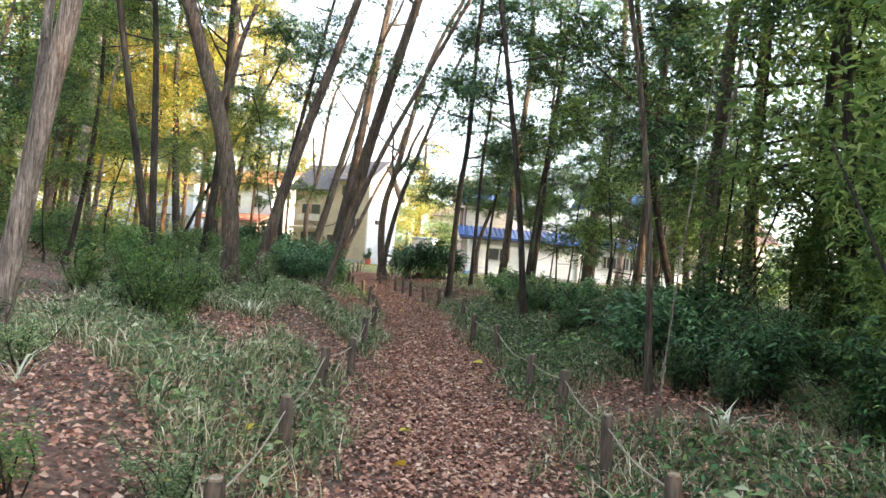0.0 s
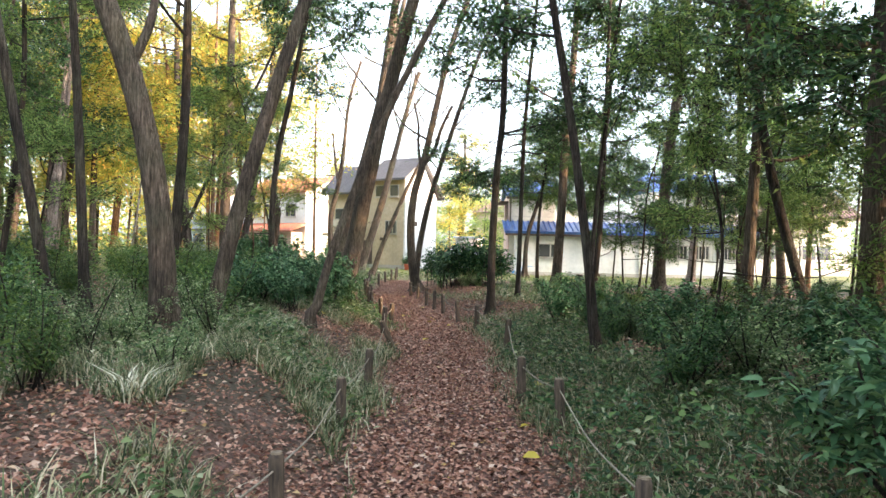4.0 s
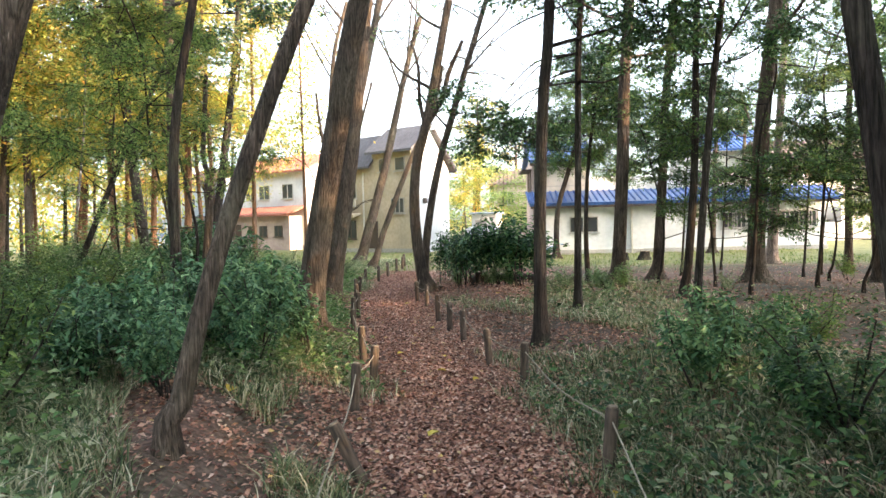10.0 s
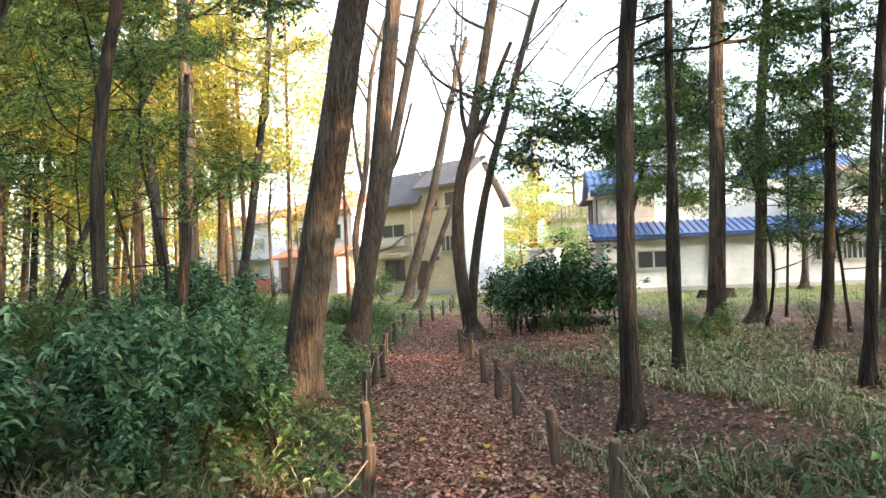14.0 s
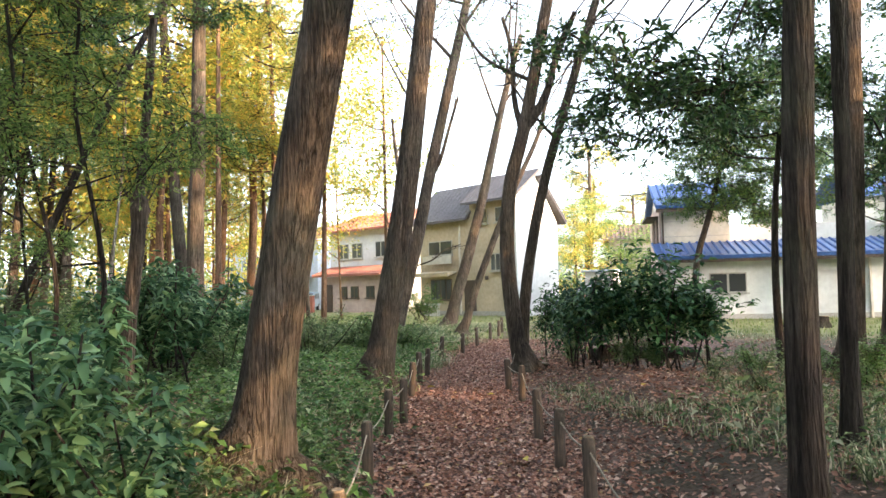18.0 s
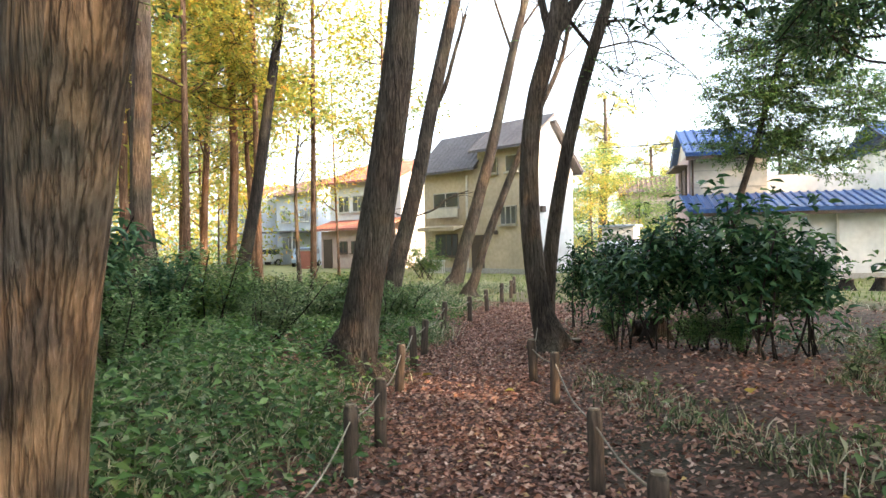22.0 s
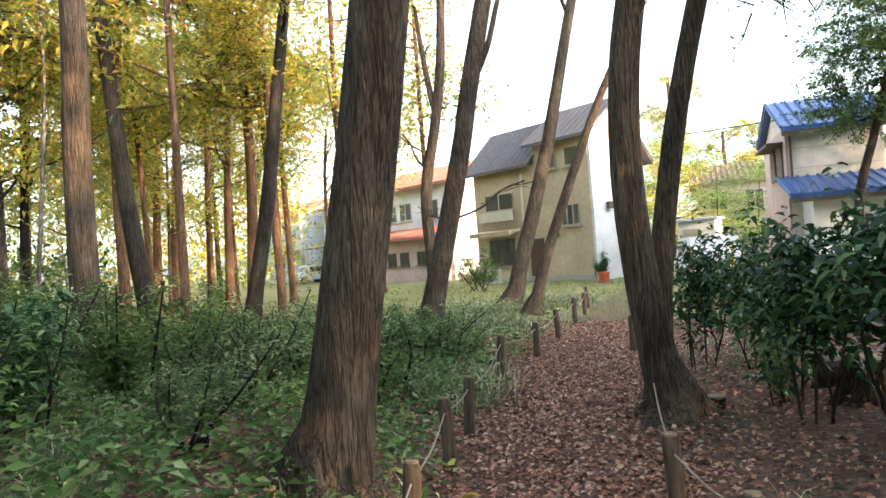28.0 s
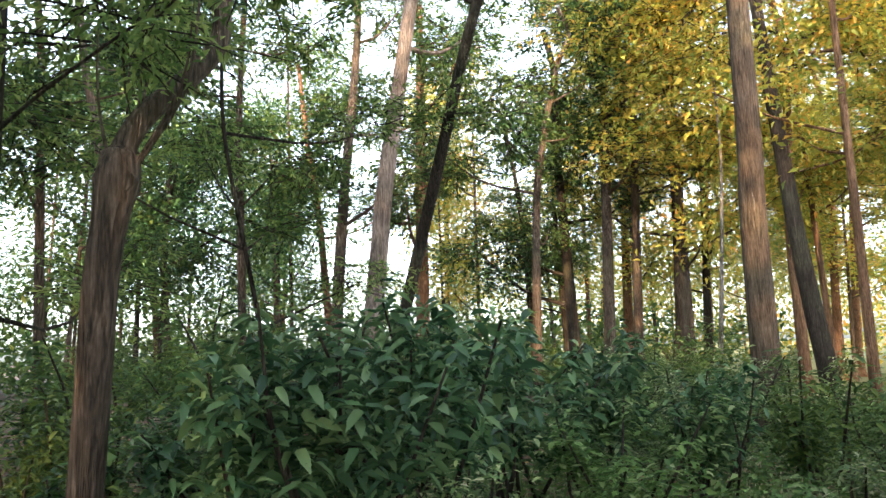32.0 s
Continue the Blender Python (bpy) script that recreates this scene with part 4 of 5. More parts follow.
# ---- shrubs ----
def shrub_foliage(kind, seed, n_stem, h, per, length, width):
    """Stems rising from one foot, leaves in whorls towards their ends."""
    rng = np.random.RandomState(seed)
    LB, LA, LN, LL, SV = [], [], [], [], []
    for _ in range(n_stem):
        ang, lean = rng.uniform(0, 6.28), rng.uniform(0.1, 0.4 if kind == 'laurel' else 0.75)
        d = np.array((math.cos(ang) * lean, math.sin(ang) * lean, 1.0))
        hh = h * rng.uniform(0.55, 1.05)
        s, e = np.array((rng.normal() * 0.06, rng.normal() * 0.06, -0.05)), d * hh
        m = (s + e) / 2 + rng.normal(size=3) * 0.06
        tv, tf = tube(smooth_line([s, m, e], 3), np.linspace(0.010 if kind == 'laurel' else 0.014, 0.005, 7), 5)
        SV.append(mesh_np("stem", tv, tf, [BARK['dark']], smooth=True))
        for w in range(per):
            k = rng.uniform({'broad': 0.5, 'laurel': 0.56}.get(kind, 0.38), 1.0)
            c = s + (e - s) * k + rng.normal(size=3) * (0.34 if kind == 'laurel' else 0.16) * h * (0.4, 0.4, 0.3)
            q = 6
            a = rng.uniform(0, 6.28) + np.arange(q) * 6.28 / q + rng.normal(size=q) * 0.25
            LB.append(c + rng.normal(size=(q, 3)) * 0.03)
            LA.append(np.stack([np.cos(a), np.sin(a), rng.uniform(-0.5, 0.45, q)], 1))
            LN.append(np.array((0, 0, 1.0)) + rng.normal(size=(q, 3)) * 0.3)
            LL.append(length * rng.uniform(0.6, 1.2, q))
    ll = np.concatenate(LL)
    lv, lf = leaves(np.concatenate(LB), np.concatenate(LA), np.concatenate(LN), ll, ll * width, 0.14, 0.3, True)
    return mesh_np("foliage", lv, lf, [LEAF[kind]], smooth=True), SV


SHRUB = {}
SHRUB_LABEL = {
    'broad': "evergreen shrub with large glossy dark green leaves",
    'laurel': "upright evergreen bush with bare stems below dark glossy leaves",
    'ever': "dense dark green evergreen bush on the forest floor",
    'under': "low tangled green undergrowth bush with small leaves",
    'lush': "low bright green leafy bush beside the trail",
    'lime': "tall shrub with drooping bright yellow-green leaves",
    'mid': "light green leafy young shrub on the forest floor",
}
for key, args in {'broad': (8, 1.0, 24, 0.105, 0.40), 'laurel': (5, 1.0, 38, 0.088, 0.43), 'ever': (8, 1.0, 32, 0.075, 0.42), 'under': (8, 1.0, 34, 0.055, 0.4), 'mid': (8, 1.0, 28, 0.075, 0.38), 'lime': (8, 1.0, 32, 0.06, 0.28), 'lush': (8, 1.0, 34, 0.07, 0.42)}.items():
    SHRUB[key] = [shrub_foliage(key, 50 + 7 * i, *args) for i in range(3)]
srng = np.random.RandomState(5)


def shrub(x, y, h, kind='ever', wide=1.0):
    fol, stem = SHRUB[kind][srng.randint(3)]
    root = tagged(new("shrub"), SHRUB_LABEL[kind], "shrub")
    root.matrix_basis = Matrix.LocRotScale(Vector((x, y, float(ground_z(x, y)))), Euler((0, 0, srng.uniform(0, 6.28))), Vector((h * wide, h * wide, h)))
    part("foliage", fol, None, root)
    if abs(off_path(x, y)) > 4.2 or y > 32:
        stem = stem[:4]
    for one in stem:
        part("stem", one, None, root)
    return root


def thicket(n, x0, x1, y0, y1, h0, h1, kinds, clear=1.7, wide=1.1):
    k = 0
    while k < n:
        x, y = srng.uniform(x0, x1), srng.uniform(y0, y1)
        if abs(off_path(x, y)) < clear:
            continue
        shrub(x, y, srng.uniform(h0, h1), kinds[srng.randint(len(kinds))], wide)
        k += 1


# the bush beside the forked tree
for bx, by, bh, bw in ((-3.15, 31.0, 1.6, 0.75), (-2.75, 30.6, 1.45, 0.7), (-2.45, 29.4, 1.5, 0.75), (-2.2, 28.3, 1.6, 0.8), (-1.85, 27.7, 1.62, 0.85), (-1.35, 27.9, 1.55, 0.8), (-0.7, 27.0, 1.65, 0.95), (-0.35, 27.6, 1.45, 0.8), (-0.95, 27.5, 1.5, 0.8)):
    shrub(bx, by, bh, 'laurel', bw)
for bx, by, bh in ((-1.45, 27.5, 0.6), (-1.15, 27.9, 0.65), (-1.0, 27.3, 0.45), (-2.5, 29.0, 0.6)):
    shrub(bx, by, bh, 'lush', 0.9)
for bx, by, bh in ((0.2, 26.4, 0.4), (0.5, 25.4, 0.35), (0.9, 27.0, 0.5), (0.1, 24.6, 0.3), (1.0, 24.9, 0.4), (1.4, 26.0, 0.5), (-0.3, 25.6, 0.28)):
    shrub(bx, by, bh, 'lush' if bh > 0.38 else 'under', 1.3)
# large-leaved shrubs by the knobbly tree and the trail's left edge
for bx, by, bh in ((-5.95, 22.8, 1.2), (-5.8, 23.2, 1.35), (-6.2, 23.6, 1.4), (-6.6, 23.3, 1.45), (-7.0, 24.4, 1.35), (-7.6, 25.5, 1.25), (-7.1, 25.9, 1.05), (-3.3, 17.6, 0.9), (-3.0, 17.1, 0.8), (-3.8, 18.0, 1.0), (-2.7, 16.7, 0.65), (-2.6, 17.9, 0.65),
                   (-3.1, 18.3, 0.85), (-3.5, 18.6, 0.95), (-3.9, 17.2, 0.9), (-4.0, 19.2, 1.0), (-3.2, 19.2, 0.75), (-3.5, 16.7, 0.8), (-2.75, 18.4, 1.0), (-3.0, 19.0, 1.05), (-2.65, 19.3, 0.9), (-3.5, 19.6, 1.05)):
    shrub(bx, by, bh, 'broad', 0.85)
for bx, by, bh, bk in ((-2.4, 9.7, 0.75, 'mid'), (-2.9, 10.4, 0.9, 'mid'), (-3.4, 11.2, 0.8, 'under'), (-2.6, 11.0, 0.8, 'mid'), (-3.9, 12.2, 1.1, 'mid'), (-3.2, 12.4, 0.8, 'under'), (-4.5, 13.2, 1.1, 'ever'), (-1.7, 8.9, 0.45, 'lime')):
    shrub(bx, by, bh, bk, 0.85)
for bx, by, bh in ((4.2, 5.8, 0.9), (4.8, 6.6, 1.1), (4.3, 7.4, 0.9), (3.5, 8.2, 0.6), (3.9, 8.8, 0.85), (3.3, 9.1, 0.6), (4.4, 9.6, 1.0), (3.6, 10.2, 0.8), (3.1, 10.8, 0.65), (5.2, 7.6, 1.3), (5.4, 5.9, 1.2)):
    shrub(bx, by, bh, 'ever', 0.9)
for bx, by, bh in ((1.45, 17.6, 0.75), (1.75, 18.2, 0.8), (2.15, 18.0, 0.7), (1.95, 17.0, 0.5)):
    shrub(bx, by, bh, 'broad', 0.9)
shrub(-6.6, 21.7, 0.9, 'mid', 0.8)
for bx, by in ((-30.1, 19.9), (-21.7, 19.8), (-41.2, 20.7), (-40.6, 13.5)):
    shrub(bx, by, 0.55, 'under', 1.2)
for bx, by, bh in ((-4.3, 17.6, 0.85), (-4.6, 18.6, 0.95), (-5.1, 17.8, 0.95), (-4.8, 19.7, 1.0), (-5.6, 18.9, 0.9)):
    shrub(bx, by, bh, 'mid', 0.9)
shrub(-5.4, 21.2, 0.8, 'broad', 0.8)
thicket(46, -10.5, -5.0, 23.6, 32.0, 0.5, 0.85, ('under', 'lush', 'under', 'mid', 'lush'), 1.5, 1.4)
thicket(5, -6.5, -3.4, 14.6, 17.0, 0.6, 0.95, ('broad', 'mid', 'under'))
thicket(14, -10, -4.3, 18.5, 23.0, 0.6, 1.0, ('ever', 'under', 'mid', 'mid'), 2.4)
thicket(12, -12, -6.5, 25.5, 31.0, 0.9, 1.2, ('under', 'under', 'mid'), 2.4)
thicket(9, -10.5, -6.5, 29.0, 36.0, 0.5, 0.9, ('under', 'mid'), 2.0)
thicket(16, -4.5, 0.2, 4.5, 13.0, 0.28, 0.5, ('under', 'mid', 'under', 'broad'), 1.35, 1.2)
thicket(12, 2.0, 4.6, 13.2, 16.6, 0.5, 0.85, ('ever', 'broad', 'ever', 'under'), 1.75, 1.1)
thicket(12, 2.6, 5.6, 8.5, 13.5, 0.6, 1.0, ('ever', 'ever', 'broad', 'under'), 1.9, 1.1)
thicket(12, 2.6, 6.0, 5.0, 13.0, 0.28, 0.5, ('under', 'mid', 'under'), 1.35, 1.2)
thicket(8, -5.0, -1.8, 9.5, 14.0, 0.5, 0.85, ('mid', 'under'), 2.4)
thicket(12, -12, -4.0, 9.0, 20.0, 0.7, 1.1, ('under', 'broad', 'mid'), 3.2)
thicket(14, 2.8, 8, 6.0, 14.0, 0.8, 1.5, ('ever', 'under', 'ever', 'mid'), 2.2)
thicket(14, 1.6, 7, 12.5, 20.0, 0.5, 0.95, ('ever', 'under', 'mid'), 1.9)
thicket(8, 2.2, 10, 19.0, 33.0, 0.4, 0.8, ('under', 'mid'), 3.2)
thicket(12, 6, 13, 5.0, 24.0, 1.4, 2.6, ('mid', 'lime', 'lime'), 4)
thicket(14, 4.6, 7.6, 6.5, 13.5, 2.2, 3.8, ('lime', 'lime', 'mid'), 3, 0.7)
for gx0, gy0, gh in ((6.4, 12.6, 9), (7.6, 10.6, 9.5), (8.4, 14.5, 10), (6.0, 15.6, 9)):
    back_tree(gx0, gy0, 0.06, 'dark', 'lime', gh, 1.6)
thicket(20, -22, -8.5, 15.0, 30.0, 0.9, 1.5, ('ever', 'mid', 'under', 'mid'), 4.5)
thicket(20, -34, -14, 10.0, 34.0, 1.3, 2.4, ('mid', 'lime', 'lime'), 5, 1.2)
thicket(14, -30, -14, 20.0, 44.0, 0.9, 1.6, ('under', 'mid', 'mid'), 5)


# ---- posts and rope ----
def make_post():
    root = tagged(new("wooden_post"), "short round wooden post with rope, set in leaf litter", "post", "posts along the trail")
    V, F = tube([(0, 0, -0.12), (0, 0, 0.0), (0, 0, 0.2), (0, 0, 0.445), (0, 0, 0.47)], [0.048, 0.047, 0.046, 0.046, 0.036], 14, 0.03, 3)
    part("shaft", mesh_np("shaft", V, F, [POST_WOOD], smooth=True), None, root)
    bm = bmesh.new()
    bmesh.ops.create_cone(bm, cap_ends=True, segments=14, radius1=0.036, radius2=0.033, depth=0.012, matrix=Matrix.Translation((0, 0, 0.474)))
    part("end_face", bm, END_GRAIN, root, "weathered pale end grain")
    return root


RIGHT = [(2.6, 5.95), (2.44, 7.4), (2.22, 9.07), (1.92, 9.95), (1.5, 12.5), (1.1, 13.4), (.67, 16.65), (-.1, 19.2), (-.58, 20.15), (-1.18, 21.8), (-1.55, 22.7),
         (-1.95, 23.75), (-2.62, 25.85), (-3.02, 26.75), (-3.5, 29.0), (-4.25, 32.5)]
LEFT = [(.35, 5.2), (.16, 6.8), (-.2, 9.02), (-.12, 10.0), (-.44, 12.16), (-.62, 13.65), (-0.97, 16.3), (-1.58, 17.95), (-1.7, 18.95), (-2.23, 20.3), (-2.92, 22.0),
        (-3.42, 23.5), (-3.58, 24.25), (-4.18, 25.93), (-4.6, 27.3), (-4.82, 28.15), (-5.4, 30.46), (-5.45, 32.0), (-5.6, 33.6), (-5.9, 35.8), (-6.1, 37.4), (-6.4, 38.9)]
first_post = make_post()
prng = np.random.RandomState(9)
for line, side in ((RIGHT, "right"), (LEFT, "left")):
    tops = []
    for i, (px, py) in enumerate(line):
        tilt = (prng.uniform(-4, 4), prng.uniform(-4, 4))
        if side == "left" and i == 6:
            tilt = (4, -24)
        m = pose(px, py, float(ground_z(px, py)) + prng.uniform(-0.03, 0.02), tilt[0], tilt[1], prng.uniform(0, 360) if abs(tilt[1]) < 10 else 0)
        if first_post.get("used"):
            copy_thing(first_post, m)
        else:
            first_post.matrix_basis = m
            first_post["used"] = 1
        tops.append(m @ Vector((0, 0, 0.38)))
    rope = tagged(new("rope"), "thin pale rope strung slackly from post to post", "rope")
    for a, b in zip(tops, tops[1:]):
        L = (b - a).length
        mid = (a + b) / 2 - Vector((0, 0, 0.035 * L))
        V, F = tube(smooth_line([tuple(a), tuple(mid), tuple(b)], 6), [0.0065] * 13, 6)
        part("span", mesh_np("span", V, F, [ROPE], smooth=True), None, rope)
del first_post["used"]


# ---- houses ----
def house(label, origin, angle):
    root = tagged(new("house"), label, "house")
    root.matrix_basis = pose(*origin, 0, 0, angle)
    return root


def window(root, u0, u1, z0, z1, y=0.0, frame_mat=None, bars=1, sill=True):
    """A window on a wall whose face is at y and looks towards -y."""
    frame_mat = frame_mat or ALU
    w = part("window", box(u0, u1, y - 0.05, y - 0.005, z0, z1), frame_mat, root)
    n = bars + 1
    for i in range(n):
        a = u0 + (u1 - u0) * i / n + 0.045
        b = u0 + (u1 - u0) * (i + 1) / n - 0.045
        part("pane", box(a, b, y - 0.062, y - 0.052, z0 + 0.05, z1 - 0.05), GLASS, w)
    if sill:
        part("sill", box(u0 - 0.06, u1 + 0.06, y - 0.16, y - 0.002, z0 - 0.07, z0 - 0.004), frame_mat, w)
    return w


def tiled_roof(root, u0, u1, y0, z0, y1, z1, mat, thick=0.14, pitch=0.3, roll=0.062):
    """One slope from its eave (y0, z0) up to (y1, z1), with rolls of tiles running down it."""
    roof = part("roof", prism([(y0, z0), (y1, z1), (y1, z1 + thick), (y0, z0 + thick)], u0, u1), mat, root)
    n = int((u1 - u0) / pitch)
    V, F, nv = [], [], 0
    L = math.hypot(y1 - y0, z1 - z0)
    rows = max(int(L / 0.28), 2)
    for i in range(n + 1):
        u = u0 + (u1 - u0) * i / max(n, 1)
        pts, rr = [], []
        for j in range(rows + 1):
            k = j / rows
            p = (u, y0 + (y1 - y0) * k, z0 + (z1 - z0) * k + thick)
            pts.append(p); rr.append(roll)
            if j < rows:
                k2 = (j + 0.92) / rows
                pts.append((u, y0 + (y1 - y0) * k2, z0 + (z1 - z0) * k2 + thick)); rr.append(roll * 0.72)
        v, f = tube(pts, rr, 6)
        V.append(v); F.append(f + nv); nv += len(v)
    tiling = part("tiling", mesh_np("tiling", np.concatenate(V), np.concatenate(F), [mat], smooth=True), None, roof)
    tiling["kind"] = "stuff"
    return roof


# cream house behind the forked tree: u runs to the right along its front
cream = house("cream rendered house with grey roof and dormer windows", (-15.4, 54.5, 0), -27)
part("wall", box(0, 7.2, 0, 3.4, 0, 5.3), CREAM, cream)
part("plinth", box(-0.05, 7.25, -0.06, 3.45, 0, 0.35), CONCRETE, cream)
part("dormer_wall", box(4.1, 7.2, -0.02, 3.0, 5.3, 6.1), CREAM, cream)
part("gable_wall", prism([(0, 5.3), (3.4, 5.3), (1.7, 7.1)], 0.02, 7.18), CREAM, cream)
# Sunlit side: its brightness is put into the colour, white against the cream front.
part("side_wall", prism([(0.02, 0), (3.38, 0), (3.38, 5.0), (1.7, 7.4), (0.02, 6.1)], 7.2, 7.32), WHITE, cream, "white side wall with sunlit brightness put into its colour")
part("side_vent", box(7.33, 7.5, 0.8, 1.1, 3.0, 3.3, 0.03), DARKWOOD, cream)
tiled_roof(cream, -0.35, 4.2, -0.45, 5.2, 1.7, 7.3, SLATE, 0.14, 0.35, 0.022)
tiled_roof(cream, 3.9, 7.65, -0.5, 6.0, 1.7, 7.6, SLATE, 0.14, 0.35, 0.022)
tiled_roof(cream, -0.35, 7.65, 3.8, 4.9, 1.7, 7.25, SLATE, 0.14, 0.5)
window(cream, 0.8, 2.7, 3.45, 4.25, bars=1)
for u in (4.7, 6.0):
    window(cream, u, u + 0.75, 4.95, 5.75, -0.02, bars=0)
window(cream, 5.6, 6.6, 2.45, 3.35, bars=2)
window(cream, 0.9, 2.6, 0.95, 2.1, frame_mat=DARKWOOD, bars=3)
part("canopy", prism([(-0.7, 2.25), (0, 2.45), (0, 2.55), (-0.7, 2.45)], 0.2, 3.0), CREAM, cream)
bal = part("balcony", box(0.6, 2.9, -0.35, -0.29, 2.95, 3.4), BEIGE, cream)
for i in range(12):
    part("baluster", box(0.66 + i * 0.19, 0.70 + i * 0.19, -0.28, -0.25, 2.95, 3.38), ALU, bal)
part("vent", box(5.15, 5.4, -0.1, -0.01, 2.0, 2.2, 0.03), DARKWOOD, cream)
part("downpipe", box(3.28, 3.36, -0.1, -0.02, 0.2, 5.0), BEIGE, cream)
part("door", box(3.6, 4.45, -0.05, -0.006, 0.05, 2.0), DARKWOOD, cream)
gate = tagged(new("garden_gate"), "white lattice garden gate before the cream house", "gate")
gate.matrix_basis = pose(-14.6, 53.0, 0, 0, 0, -27)
for i in range(9):
    part("bar", box(i * 0.14, i * 0.14 + 0.035, 0, 0.03, 0.05, 0.8), WHITE, gate)
part("rail", box(-0.03, 1.2, 0.03, 0.06, 0.7, 0.76), WHITE, gate)
part("rail", box(-0.03, 1.2, 0.03, 0.06, 0.12, 0.18), WHITE, gate)

# white house with red roofs
redh = house("white two-storey house with red tiled roofs", (-26.0, 63.0, 0), -22)
part("wall", box(0, 7.2, 0, 6.5, 0, 6.0), WHITE, redh)
part("plinth", box(-0.05, 7.25, -0.05, 6.55, 0, 0.4), CONCRETE, redh)
tiled_roof(redh, -0.6, 7.8, -0.7, 5.8, 3.25, 7.3, RED)
tiled_roof(redh, -0.6, 7.8, 7.2, 5.8, 3.25, 7.3, RED, 0.14, 0.5)
part("gable", prism([(0, 6.0), (6.5, 6.0), (3.25, 7.25)], 0.05, 7.15), WHITE, redh)
part("porch_wall", box(0.6, 6.9, -1.3, -0.01, 0, 2.6), PINK, redh)
tiled_roof(redh, 0.2, 7.3, -1.9, 2.6, 0, 3.2, RED)
for u in (1.0, 2.5, 5.0):
    window(redh, u, u + 1.1, 3.9, 5.0, bars=1)
for u in (2.6, 3.8, 5.4):
    window(redh, u, u + 0.8, 1.1, 1.9, -1.3, DARKWOOD, 1)
part("door", box(0.9, 1.8, -1.36, -1.31, 0.05, 2.05), DARKWOOD, redh)
wallr = tagged(new("garden_wall"), "low red brick garden wall beside the road", "wall")
wallr.matrix_basis = pose(-27.2, 60.4, 0, 0, 0, -22)
part("brickwork", box(0, 1.6, 0, 0.2, 0, 1.3), BRICKRED, wallr)
part("coping", box(-0.03, 1.63, -0.03, 0.23, 1.3, 1.37), CONCRETE, wallr)

# pale houses further down the road
for k, (ox, oy, ang, wmat, rmat, hh) in enumerate(((-36.5, 72.0, -26, PALEBLUE, BROWN, 5.6), (-44.5, 74.5, -24, PALEBLUE, RED, 5.4), (-30.5, 74.0, -24, BEIGE, BROWN, 6.0))):
    hs = house("pale rendered house with brownish tiled roof by the road", (ox, oy, 0.5), ang)
    part("wall", box(0, 6.5, 0, 6, -0.5, hh), wmat, hs)
    tiled_roof(hs, -0.5, 7.0, -0.6, hh - 0.15, 3, hh + 1.3, rmat)
    tiled_roof(hs, -0.5, 7.0, 6.6, hh - 0.15, 3, hh + 1.3, rmat, 0.14, 0.5)
    part("gable", prism([(0, hh), (6, hh), (3, hh + 1.25)], 0.05, 6.45), wmat, hs)
    for u in (0.8, 3.8):
        window(hs, u, u + 1.5, 3.2, 4.3)
    part("carport", box(0.4, 6.0, -2.2, -0.01, 2.3, 2.42), SLATE, hs)
    for u in (0.5, 5.8):
        part("carport_post", box(u, u + 0.1, -2.1, -2.0, -0.5, 2.3), ALU, hs)
    window(hs, 1.0, 3.0, 0.9, 2.0, bars=1)

pinkh = house("pink rendered house with brown roof behind the gardens", (-6.2, 68.0, 0), 6)
part("wall", box(0, 4.2, 0, 5, 0, 4.8), PINK, pinkh)
tiled_roof(pinkh, -0.4, 4.6, -0.5, 4.7, 2.5, 5.9, BROWN)
tiled_roof(pinkh, -0.4, 4.6, 5.5, 4.7, 2.5, 5.9, BROWN, 0.14, 0.5)
part("gable", prism([(0, 4.8), (5, 4.8), (2.5, 5.85)], 0.05, 4.15), PINK, pinkh)
window(pinkh, 2.6, 3.6, 3.1, 4.2)
window(pinkh, 0.6, 1.6, 3.1, 4.2)
window(pinkh, 2.4, 3.7, 1.0, 2.0)
shed = tagged(new("shed"), "small white garden shed with pale blue flat roof", "shed")
shed.matrix_basis = pose(-6.2, 56.0, 0, 0, 0, -8)
part("wall", box(0, 1.6, 0, 1.4, 0, 2.3), WHITE, shed)
part("roof", box(-0.15, 1.75, -0.2, 1.5, 2.3, 2.42, 0.02), CARBLUE, shed)
part("door", box(0.2, 0.95, -0.04, -0.003, 0.05, 1.95), ALU, shed)

# blue-roofed house: upper storey and a long low wing
blue = house("beige two-storey house with blue glazed roof tiles", (-1.75, 48.3, 0), 8)
part("wall", box(0, 2.75, 0, 4.6, 0, 4.9), BEIGE, blue)
# The pinkish cast of this side's shade is put into its wall colour.
part("side_wall", box(-0.08, -0.002, 0.02, 4.58, 0, 4.88), PINK, blue, "side wall with its pinkish shade put into the colour")
tiled_roof(blue, -0.25, 3.0, -0.5, 4.75, 2.3, 6.0, BLUE)
tiled_roof(blue, -0.25, 3.0, 5.0, 4.75, 2.3, 6.0, BLUE, 0.14, 0.5)
part("gable", prism([(0, 4.9), (4.6, 4.9), (2.3, 5.95)], 0.0, 2.73), BEIGE, blue)
part("eave_board", box(-0.23, 2.98, -0.47, -0.4, 4.6, 4.75), DARKWOOD, blue)
part("corner_pipe", box(0.02, 0.09, -0.09, -0.01, 2.9, 4.75), DARKWOOD, blue)
for z in (3.55, 4.2):
    part("wall_joint", box(0.1, 2.7, -0.02, -0.002, z, z + 0.03), ALU, blue)
